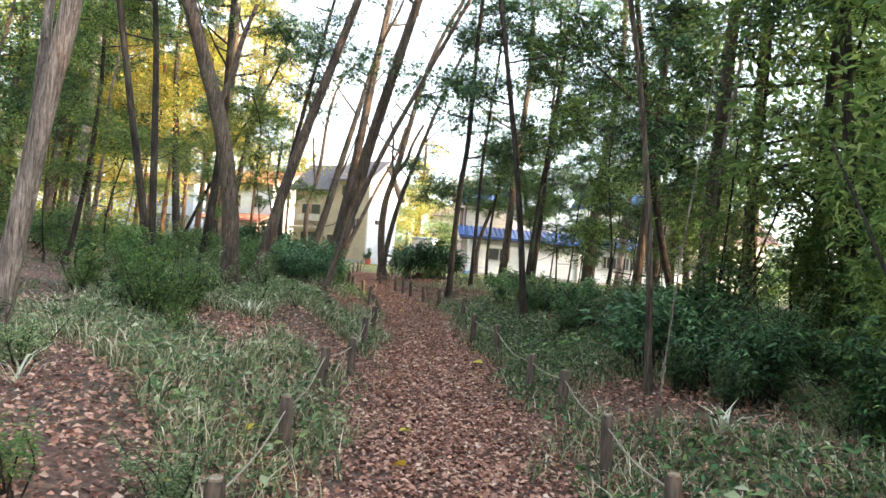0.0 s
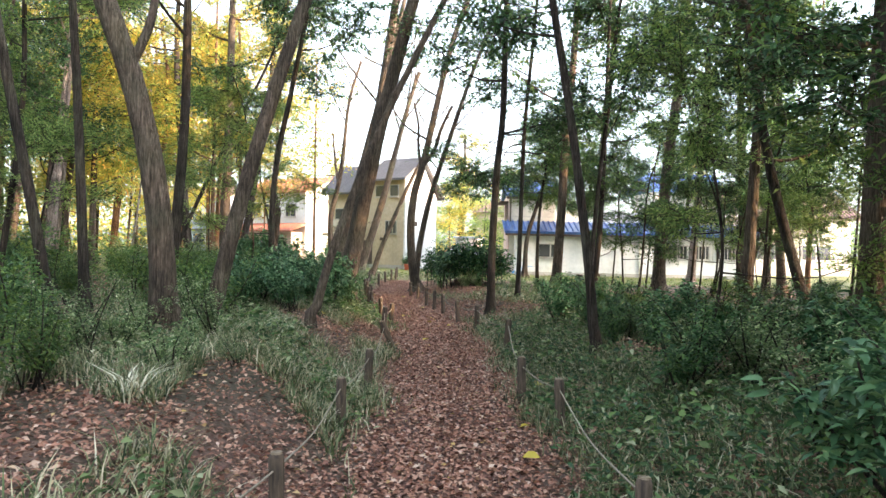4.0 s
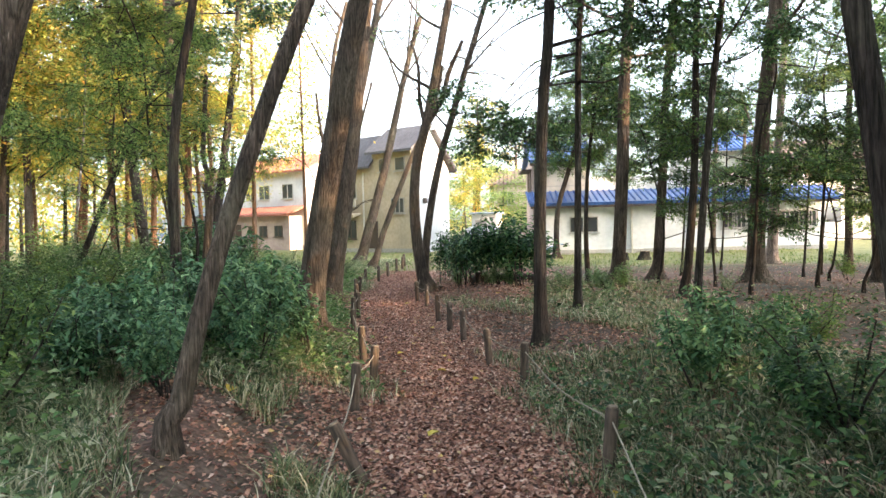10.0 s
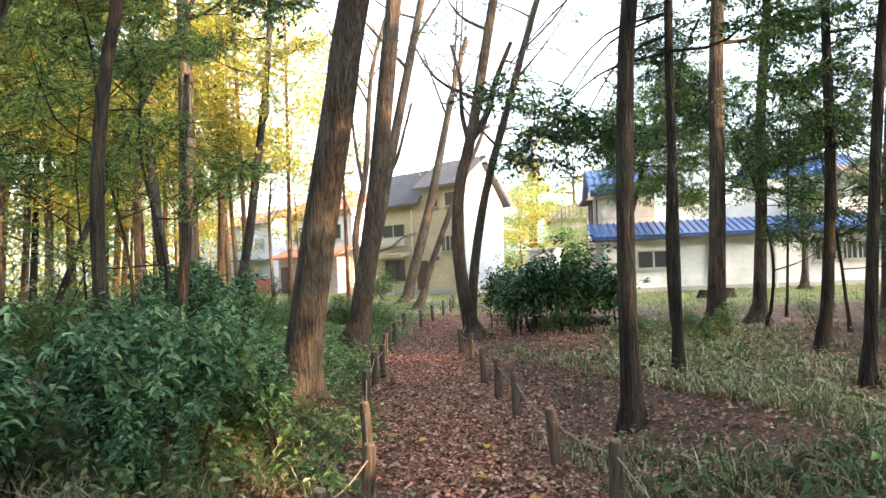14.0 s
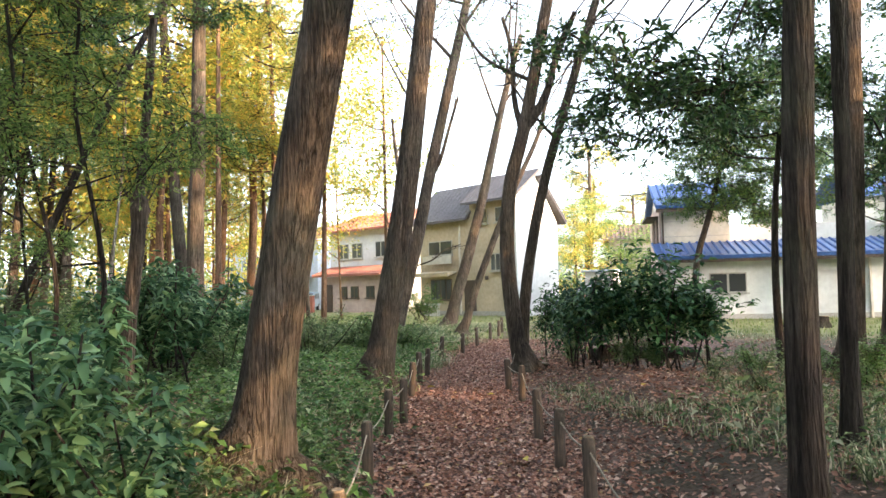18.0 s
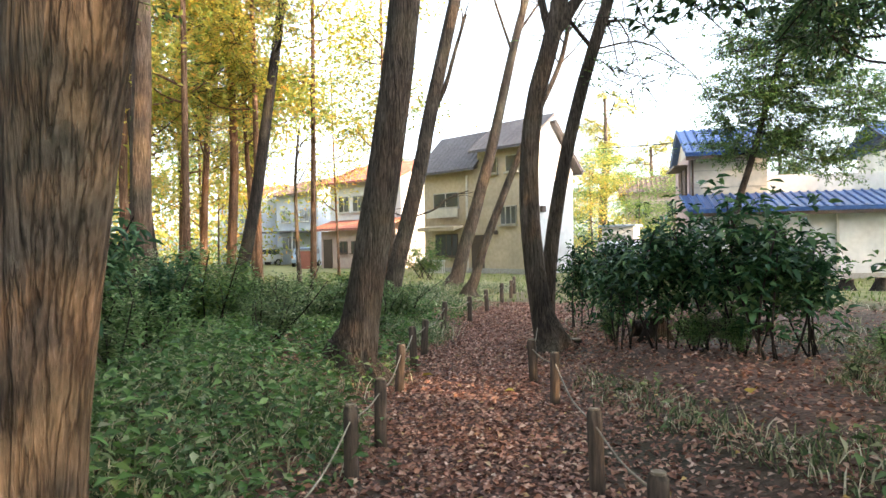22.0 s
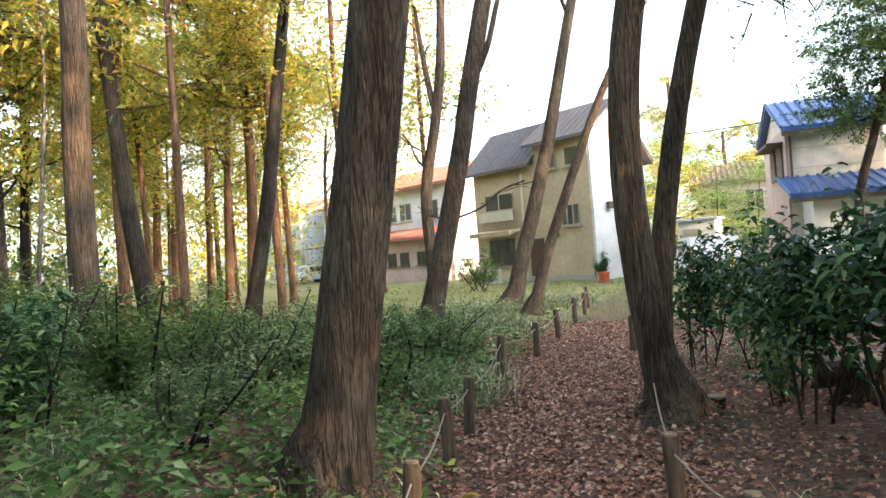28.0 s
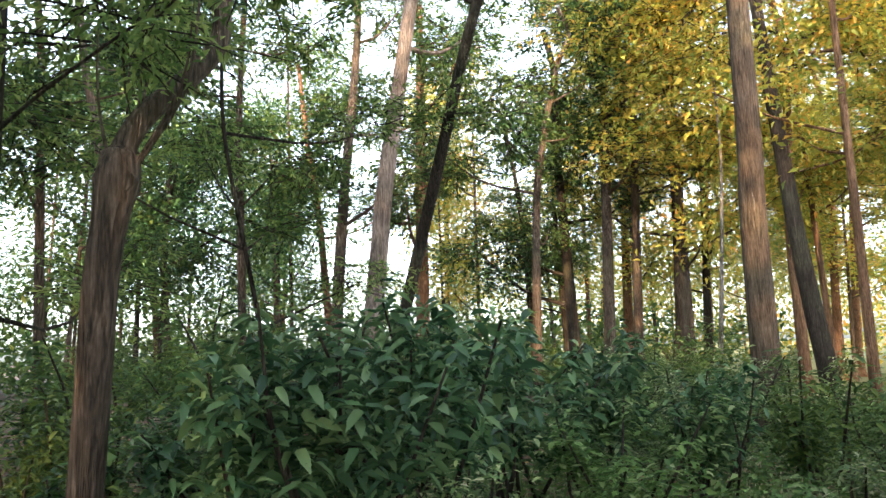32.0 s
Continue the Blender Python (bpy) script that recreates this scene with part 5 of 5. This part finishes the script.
for y in (0.5, 1.9):
    sw = part("side_window", box(-0.13, -0.085, y, y + 1.0, 3.3, 4.4), DARKWOOD, blue)
    for k in range(3):
        part("shutter_slat", box(-0.15, -0.132, y + 0.06 + 0.31 * k, y + 0.30 + 0.31 * k, 3.36, 4.34), BROWN, sw)
part("side_hood", prism([(0.3, 4.42), (3.1, 4.42), (3.1, 4.5), (0.3, 4.5)], -0.6, -0.05), DARKWOOD, blue)
part("wing_wall", box(0.3, 14.0, -1.6, -0.02, 0, 2.6), WHITE, blue, "long white wall of the low wing")
part("wing_back", box(2.78, 14.0, 0.0, 4.6, 0, 2.95), WHITE, blue)
tiled_roof(blue, -0.4, 14.5, -2.2, 2.5, 0.0, 3.15, BLUE)
part("wing_eave", box(-0.35, 14.4, -2.18, -2.1, 2.38, 2.5), DARKWOOD, blue)
part("upper_wall", box(2.78, 14.0, 0.6, 1.2, 2.95, 4.0), WHITE, blue)
window(blue, 1.6, 3.0, 1.15, 1.95, -1.6, bars=1)
window(blue, 9.0, 11.4, 1.2, 2.0, -1.6, bars=3)
window(blue, 11.8, 13.6, 1.2, 2.0, -1.6, bars=3)
for i in range(22):
    part("window_bar", box(9.05 + i * 0.21, 9.085 + i * 0.21, -1.74, -1.71, 1.15, 2.05), ALU, blue)
for u in (4.6, 7.4):
    part("downpipe", box(u, u + 0.08, -1.7, -1.61, 0, 2.5), BEIGE, blue)
part("base_course", box(0.25, 14.05, -1.66, -1.6, 0, 0.3), CONCRETE, blue)

# second blue roof and a brown-roofed house to the right
blue2 = house("low house with blue tiled roof behind trees", (8.5, 62.0, 0), 14)
part("wall", box(0, 5, 0, 5, 0, 6.3), BEIGE, blue2)
tiled_roof(blue2, -0.6, 5.6, -0.7, 6.2, 2.5, 7.8, BLUE)
tiled_roof(blue2, -0.6, 5.6, 5.7, 6.2, 2.5, 7.8, BLUE, 0.14, 0.5)
window(blue2, 1.4, 3.2, 3.9, 5.2)
brown = house("weathered house with brown roof and grey siding", (13.4, 58.5, 0), 16)
part("wall", box(0, 9, 0, 7, 0, 4.2), BEIGE, brown)
tiled_roof(brown, -0.6, 9.6, -0.8, 4.1, 3.5, 6.6, BROWN)
tiled_roof(brown, -0.6, 9.6, 7.8, 4.1, 3.5, 6.6, BROWN, 0.14, 0.5)
part("gable", prism([(0, 4.2), (7, 4.2), (3.5, 6.5)], 0.05, 8.95), BEIGE, brown)
window(brown, 1.2, 3.4, 1.2, 2.3)
window(brown, 5.2, 7.4, 1.2, 2.3)


# ---- road, cars, pole, wires ----
road = tagged(new("road", mesh_np("road", np.array([(-70, 76, 0.03), (-66, 80, 0.03), (-12, 56.6, 0.03), (-17, 53.6, 0.03)]), np.array([[0, 3, 2, 1]]), [ASPHALT])), "narrow grey asphalt road between houses", "road", kind="structure")


def car(label, x, y, angle, paint):
    root = tagged(new("car"), label, "car")
    root.matrix_basis = pose(x, y, 0.03, 0, 0, angle)
    prof = [(-1.75, 0.35), (1.75, 0.35), (1.75, 0.75), (1.1, 0.95), (0.55, 1.5), (-1.4, 1.55), (-1.72, 0.95)]
    bm = prism(prof, -0.78, 0.78)
    bmesh.ops.bevel(bm, geom=bm.edges[:], offset=0.06, segments=2, affect='EDGES')
    part("body", bm, paint, root)
    part("windscreen", prism([(1.05, 0.98), (1.07, 1.0), (0.6, 1.45), (0.58, 1.43)], -0.66, 0.66), GLASS, root)
    for s in (-1, 1):
        a, b = sorted((s * 0.775, s * 0.795))
        part("side_window", box(a, b, -1.3, 0.5, 1.0, 1.4), GLASS, root)
        part("headlight", box(*sorted((s * 0.45, s * 0.72)), 1.73, 1.78, 0.62, 0.76), WHITE, root)
        for yy in (-1.15, 1.15):
            w = bmesh.new()
            bmesh.ops.create_cone(w, cap_ends=True, segments=20, radius1=0.29, radius2=0.29, depth=0.2, matrix=Matrix.Translation((s * 0.7, yy, 0.29)) @ Matrix.Rotation(math.pi / 2, 4, 'Y'))
            wheel = part("wheel", w, RUBBER, root)
            w = bmesh.new()
            bmesh.ops.create_cone(w, cap_ends=True, segments=16, radius1=0.17, radius2=0.17, depth=0.02, matrix=Matrix.Translation((s * 0.805, yy, 0.29)) @ Matrix.Rotation(math.pi / 2, 4, 'Y'))
            part("rim", w, ALU, wheel)
    return root


car("silver-blue small car parked by the road", -30.2, 66.5, 200, CARBLUE)
car("white car parked under a carport", -36.5, 69.6, 160, CARWHITE)
car("white small car parked beyond the bushes", -4.5, 48.0, 15, CARWHITE)
for mx, my, mh, mmat, mlab in ((-4.6, 44.6, 1.25, ORANGE, "slim orange marker post on the lawn"), (-3.5, 45.0, 1.2, TARP_YELLOW, "slim yellow marker post on the lawn")):
    mk = tagged(new("marker_post"), mlab, "post")
    mk.location = (mx, my, 0)
    V, F = tube([(0, 0, 0), (0, 0, mh)], [0.05, 0.045], 12)
    part("shaft", mesh_np("shaft", V, F, [mmat], smooth=True), None, mk)
    bm = bmesh.new()
    bmesh.ops.create_cone(bm, cap_ends=True, segments=16, radius1=0.18, radius2=0.12, depth=0.08, matrix=Matrix.Translation((0, 0, 0.04)))
    part("foot", bm, RUBBER, mk)
pole = tagged(new("utility_pole"), "grey concrete utility pole beside the road", "pole")
pole.location = (-37.8, 70.5, 0)
V, F = tube([(0, 0, -0.2), (0, 0, 9.5)], [0.17, 0.12], 12)
part("shaft", mesh_np("shaft", V, F, [CONCRETE], smooth=True), None, pole)
part("crossarm", box(-0.9, 0.9, -0.05, 0.05, 8.6, 8.72), ALU, pole)
pole2 = tagged(new("utility_pole"), "tall grey concrete utility pole behind houses", "pole")
pole2.location = (30.0, 66.0, 0)
V, F = tube([(0, 0, -0.2), (0, 0, 10.5)], [0.17, 0.12], 12)
part("shaft", mesh_np("shaft", V, F, [CONCRETE], smooth=True), None, pole2)
part("crossarm", box(-0.9, 0.9, -0.05, 0.05, 9.4, 9.52), ALU, pole2)
wires = tagged(new("power_line"), "thin black power cables sagging between poles", "cable")
for dx, z1, z2 in ((-0.8, 8.7, 9.5), (0.8, 8.7, 9.5), (0, 7.6, 8.3)):
    a, b = Vector((-37.8 + dx, 70.5, z1)), Vector((30 + dx, 66, z2))
    V, F = tube(smooth_line([tuple(a), tuple((a + b) / 2 - Vector((0, 0, 1.1))), tuple(b)], 12), [0.018] * 25, 5)
    part("wire", mesh_np("wire", V, F, [RUBBER], smooth=True), None, wires)

# tarpaulin, planter and shrubs in the gardens
bm = bmesh.new()
bmesh.ops.create_grid(bm, x_segments=10, y_segments=8, size=0.5)
for v in bm.verts:
    v.co.z = 0.55 - 0.5 * (abs(v.co.x) * 1.8) ** 2 + 0.04 * math.sin(v.co.x * 19 + v.co.y * 11)
    v.co.x *= 1.6
tarp = new("tarpaulin", bpy.data.meshes.new("tarpaulin"))
bmesh.ops.solidify(bm, geom=bm.faces[:], thickness=0.02)
bm.to_mesh(tarp.data)
bm.free()
tarp.data.materials.append(TARP)
tarp.matrix_basis = pose(-0.6, 47.3, 0.06, 0, 0, 20)
tagged(tarp, "crumpled bright blue tarpaulin over a heap on the grass", "tarpaulin")
cone = tagged(new("flower_pot"), "orange plastic flower pot by the house corner", "pot")
cone.location = (-8.3, 49.6, 0)
bm = bmesh.new()
bmesh.ops.create_cone(bm, cap_ends=True, segments=16, radius1=0.16, radius2=0.22, depth=0.45, matrix=Matrix.Translation((0, 0, 0.225)))
part("pot", bm, ORANGE, cone)
bm = bmesh.new()
bmesh.ops.create_cone(bm, cap_ends=True, segments=16, radius1=0.24, radius2=0.24, depth=0.05, matrix=Matrix.Translation((0, 0, 0.47)))
part("rim", bm, ORANGE, cone)
for sx, sy, sh, kd in ((-8.6, 50.3, 1.3, 'ever'), (-12.0, 46.5, 1.6, 'mid'), (-12.8, 47.4, 1.7, 'mid'), (2.0, 52.2, 0.9, 'mid'), (5.0, 53.0, 0.8, 'mid'), (8.5, 53.5, 1.0, 'ever'), (-3.5, 52.0, 1.4, 'mid'), (-4.6, 53.0, 1.5, 'ever')):
    shrub(sx, sy, sh, kd, 0.9)

def stump(x, y, r, h, label):
    root = tagged(new("tree_stump"), label, "stump")
    root.location = (x, y, float(ground_z(x, y)))
    V, F = tube([(0, 0, -0.05), (0, 0, 0.02), (0.01, 0, h * 0.6), (0.02, 0, h)], [r * 1.5, r * 1.25, r, r * 0.96], 16, 0.1, 5, 0.3)
    part("bole", mesh_np("bole", V, F, [BARK['dark']], smooth=True), None, root)
    bm = bmesh.new()
    bmesh.ops.create_cone(bm, cap_ends=True, segments=16, radius1=r * 0.95, radius2=r * 0.93, depth=0.02, matrix=Matrix.Translation((0.02, 0, h)))
    part("cut_face", bm, END_GRAIN, root, "weathered cut face")


stump(-3.02, 29.15, 0.085, 0.1, "low rotten tree stump at the forked tree's foot")
stump(-1.9, 28.9, 0.16, 0.32, "dark sawn tree stump among fallen leaves")
stump(3.1, 41.0, 0.2, 0.35, "sawn pale tree stump on the lawn edge")
stump(2.3, 41.3, 0.17, 0.3, "sawn reddish tree stump on the lawn edge")
log = tagged(new("log"), "fallen dark log lying on leaf litter", "log")
log.matrix_basis = pose(-1.4, 29.6, float(ground_z(-1.4, 29.6)) + 0.1, 0, 0, 12)
V, F = tube(smooth_line([(-0.9, 0, 0), (0, 0.05, 0.02), (0.9, 0, 0)], 4), [0.11] * 9, 12, 0.06, 2)
part("bole", mesh_np("bole", V, F, [BARK['dark']], smooth=True), None, log)
for sx in (-0.91, 0.91):
    bm = bmesh.new()
    bmesh.ops.create_cone(bm, cap_ends=True, segments=12, radius1=0.105, radius2=0.105, depth=0.02, matrix=Matrix.Translation((sx, 0, 0)) @ Matrix.Rotation(math.pi / 2, 4, 'Y'))
    part("cut_face", bm, END_GRAIN, log)

# trees behind the houses
for k, (tx, ty, th, kd) in enumerate(((-19, 82, 11, 'gold'), (-25, 86, 12, 'gold'), (-15, 84, 10, 'mid'), (-5, 74, 9, 'gold'), (-2, 80, 10, 'mid'), (-9, 78, 11, 'gold'), (4, 78, 10, 'mid'), (14, 76, 11, 'gold'),
                                       (22, 72, 12, 'mid'), (-33, 92, 12, 'gold'), (-8.4, 71.5, 13, 'gold'), (6.6, 46.0, 8, 'ever'), (8.5, 49.0, 8, 'mid'))):
    tree(tx, ty, 0.13 if ty < 60 else 0.22, ((0.1, 0, 2.5), (0.2, 0.1, 5.0)), 'grey', kd, th, 2.4)


# ---- fallen leaves and grass ----
PALE_TUFTS = ((-1.74, 11.05), (-1.7, 6.6), (3.3, 7.6))
lrng = np.random.RandomState(21)


def scatter(n, x0, x1, y0, y1):
    return lrng.uniform(x0, x1, n), lrng.uniform(y0, y1, n)


def litter(n, spread_x, y0, y1, size):
    y = lrng.uniform(y0, y1, n)
    d = lrng.normal(size=n) * spread_x
    x = np.interp(y, CY, CX) + d
    return x, y


lx, ly = [], []
for n, sx, y0, y1 in ((44000, 0.75, -4, 20), (36000, 0.85, 16, 36), (36000, 2.4, 4, 34), (24000, 4.5, 1, 34), (22000, 2.6, 2, 15), (22000, 3.0, 14, 26)):
    a, b = litter(n, sx, y0, y1, 0)
    lx.append(a); ly.append(b)
for rect in ((7000, -16, -6, 18, 32), (26000, -14, 12, -6, 36), (13000, 2.4, 6.5, 2, 12), (15000, -5, 0.6, 2, 11)):
    a, b = scatter(*rect)
    lx.append(a); ly.append(b)
lx, ly = np.concatenate(lx), np.concatenate(ly)
n = len(lx)
lz = ground_z(lx, ly) + np.where(np.abs(off_path(lx, ly)) > 1.1, lrng.rand(n) ** 1.5 * 0.07 + 0.006, lrng.uniform(0.004, 0.03, n))
ang = lrng.uniform(0, 6.28, n)
ll = lrng.uniform(0.03, 0.066, n)
LV, LF = leaves(np.stack([lx, ly, lz], 1), np.stack([np.cos(ang), np.sin(ang), lrng.normal(size=n) * 0.25], 1),
                np.array((0, 0, 1.0)) + lrng.normal(size=(n, 3)) * 0.4, ll, ll * lrng.uniform(0.45, 0.7, n), 0.25, 0.1)
tagged(new("fallen_leaves", mesh_np("fallen_leaves", LV, LF, [LEAF['litter']])), "dry brown and russet fallen leaves strewn over the trail", "leaf litter", kind="stuff")


def blades(name, x, y, h, mat, label, lean=0.5, width=0.012):
    """Grass: tapered blades in two bends from each root."""
    n = len(x)
    z = ground_z(x, y) - 0.01
    a = lrng.uniform(0, 6.28, n)
    dirv = np.stack([np.cos(a), np.sin(a)], 1)
    side = np.stack([-dirv[:, 1], dirv[:, 0], np.zeros(n)], 1) * (width * lrng.uniform(0.6, 1.4, n))[:, None]
    b = np.stack([x, y, z], 1)
    k = lean * lrng.uniform(0.2, 1.3, n) * h
    m = b + np.stack([dirv[:, 0] * k * 0.35, dirv[:, 1] * k * 0.35, h * 0.6], 1)
    t = b + np.stack([dirv[:, 0] * k, dirv[:, 1] * k, h * lrng.uniform(0.75, 1.0, n)], 1)
    v = np.stack([b - side, b + side, m + side * 0.8, m - side * 0.8, t], 1).reshape(-1, 3)
    i = np.arange(n)[:, None] * 5
    me = mesh_np(name, v, [i + np.array([[0, 1, 2, 3]]), i + np.array([[3, 2, 4]])], [mat])
    return tagged(new(name, me), label, "grass", kind="stuff")


def tufts(n, per, fn):
    x, y = fn(n)
    return np.repeat(x, per) + lrng.normal(size=n * per) * 0.07, np.repeat(y, per) + lrng.normal(size=n * per) * 0.07


def beside(lo, hi, y0, y1, sign):
    def fn(n):
        y = lrng.uniform(y0, y1, n) + lrng.normal(size=n) * 0.7
        d = lo + (hi - lo) * np.abs(lrng.normal(size=n)) * 0.5 + lrng.normal(size=n) * 0.14 + 0.13 * np.sin(y * 2.3)
        return np.interp(y, CY, CX) + sign * d, y
    return fn


def patchy(x, y, cut):
    """Keeps what falls on the overgrown patches."""
    v = np.sin(x * 1.3 + 0.7 * np.sin(y * 0.9)) + np.sin(y * 1.1 + 1.7 * np.sin(x * 0.6)) + 0.8 * np.sin(x * 3.1 + y * 2.3)
    k = v > cut
    return x[k], y[k]


for i, (n, lo, hi, y0, y1, sg, h0, h1, cut) in enumerate(((2300, 0.95, 6, -3, 10.5, -1, .05, .30, -0.9), (2300, 0.9, 5, 10.5, 18, -1, .06, .26, -1.0), (2300, 1.05, 6, -3, 11, 1, .05, .25, -1.6), (1800, 0.9, 6, 11, 18, 1, .05, .27, -1.2), (1900, 1.1, 6, 15, 24, -1, .06, .24, -0.1), (1200, 1.1, 6, 23, 31, -1, .06, .22, -0.6), (2000, 1.0, 7, 14, 21, 1, .05, .22, -0.3), (1300, 1.4, 6, 20, 28, 1, .04, .17, 0.1), (900, 1.2, 8, 24, 40, 1, .04, .16, 0.2), (1300, 0.9, 5, 28, 42, -1, .1, .34, -0.6))):
    bx, by = patchy(*tufts(n, 14, beside(lo, hi, y0, y1, sg)), cut)
    blades("grass", bx, by, lrng.uniform(h0, h1, len(bx)), LEAF['grass'], "wispy green and straw grass along the trail", 1.3, 0.0052)

# low leafy plants covering the floor beside the trail
def ground_cover(label, kind, regions, top, l0, l1):
    gx_, gy_ = [], []
    for n, lo, hi, y0, y1, sg, cut in regions:
        a, b = patchy(*beside(lo, hi, y0, y1, sg)(n), cut)
        gx_.append(a); gy_.append(b)
    gx_, gy_ = np.concatenate(gx_), np.concatenate(gy_)
    n = len(gx_)
    gz_ = ground_z(gx_, gy_) + lrng.rand(n) ** 1.5 * top
    ang = lrng.uniform(0, 6.28, n)
    ll = lrng.uniform(l0, l1, n)
    LV, LF = leaves(np.stack([gx_, gy_, gz_], 1), np.stack([np.cos(ang), np.sin(ang), lrng.normal(size=n) * 0.35], 1),
                    np.array((0, 0, 1.0)) + lrng.normal(size=(n, 3)) * 0.45, ll, ll * lrng.uniform(0.3, 0.6, n), 0.2, 0.2)
    tagged(new("ground_cover", mesh_np("ground_cover", LV, LF, [LEAF[kind]])), label, "ground cover", kind="stuff")


ground_cover("low leafy ground cover plants beside the trail", 'under',
             ((7000, 1.0, 6, 2, 10.5, -1, -0.6), (9000, 0.95, 6, 10.5, 18, -1, 0.1), (7000, 1.1, 7, 2, 11, 1, -0.4), (8000, 1.0, 7, 11, 18, 1, -0.4), (12000, 1.0, 7, 17, 24, -1, -0.4), (4500, 1.4, 7, 20, 30, 1, 0.3), (8000, 1.0, 6, 29, 40, -1, -0.8)), 0.24, 0.05, 0.11)
ground_cover("bright green low leafy plants covering the bank", 'lush',
             ((34000, 1.05, 9, 21.5, 33, -1, -2.4), (9000, 1.0, 6, 16, 22, -1, 0.0)), 0.28, 0.05, 0.11)
# Darker leaves here carry the bank's evergreen shade in their colour.
ground_cover("trailing plants with the bank's shade put into their dark green", 'ever',
             ((11000, 1.0, 7, 3, 12, 1, -0.8), (12000, 1.0, 7, 11, 19, 1, -1.0), (3000, 1.0, 6, 8, 16, -1, 0.3)), 0.22, 0.05, 0.1)
bx, by = scatter(14000, -22, 12, 36, 54)
blades("lawn_grass", bx, by, lrng.uniform(0.05, 0.14, len(bx)), LEAF['lawn'], "short yellowish green lawn grass before the houses")

# large yellow leaves lying on the floor, and a pale dry tuft
yx, yy = litter(22, 1.5, 3, 30, 0)
ya = lrng.uniform(0, 6.28, len(yx))
yl = lrng.uniform(0.09, 0.15, len(yx))
LV, LF = leaves(np.stack([yx, yy, ground_z(yx, yy) + 0.045], 1), np.stack([np.cos(ya), np.sin(ya), np.full(len(yx), 0.2)], 1),
                np.array((0, 0, 1.0)) + lrng.normal(size=(len(yx), 3)) * 0.3, yl, yl * 0.75, 0.2, 0.1, True)
tagged(new("yellow_leaves", mesh_np("yellow_leaves", LV, LF, [LEAF['yellow']])), "bright yellow broad leaves fallen beside the trail", "leaf litter", kind="stuff")
for tx, ty in PALE_TUFTS:
    bx, by = tx + lrng.normal(size=16) * 0.03, ty + lrng.normal(size=16) * 0.03
    ob = blades("dry_tuft", bx, by, lrng.uniform(0.18, 0.32, 16), LEAF['straw'], "pale dry bamboo grass tuft beside the trail", 1.5, 0.010)
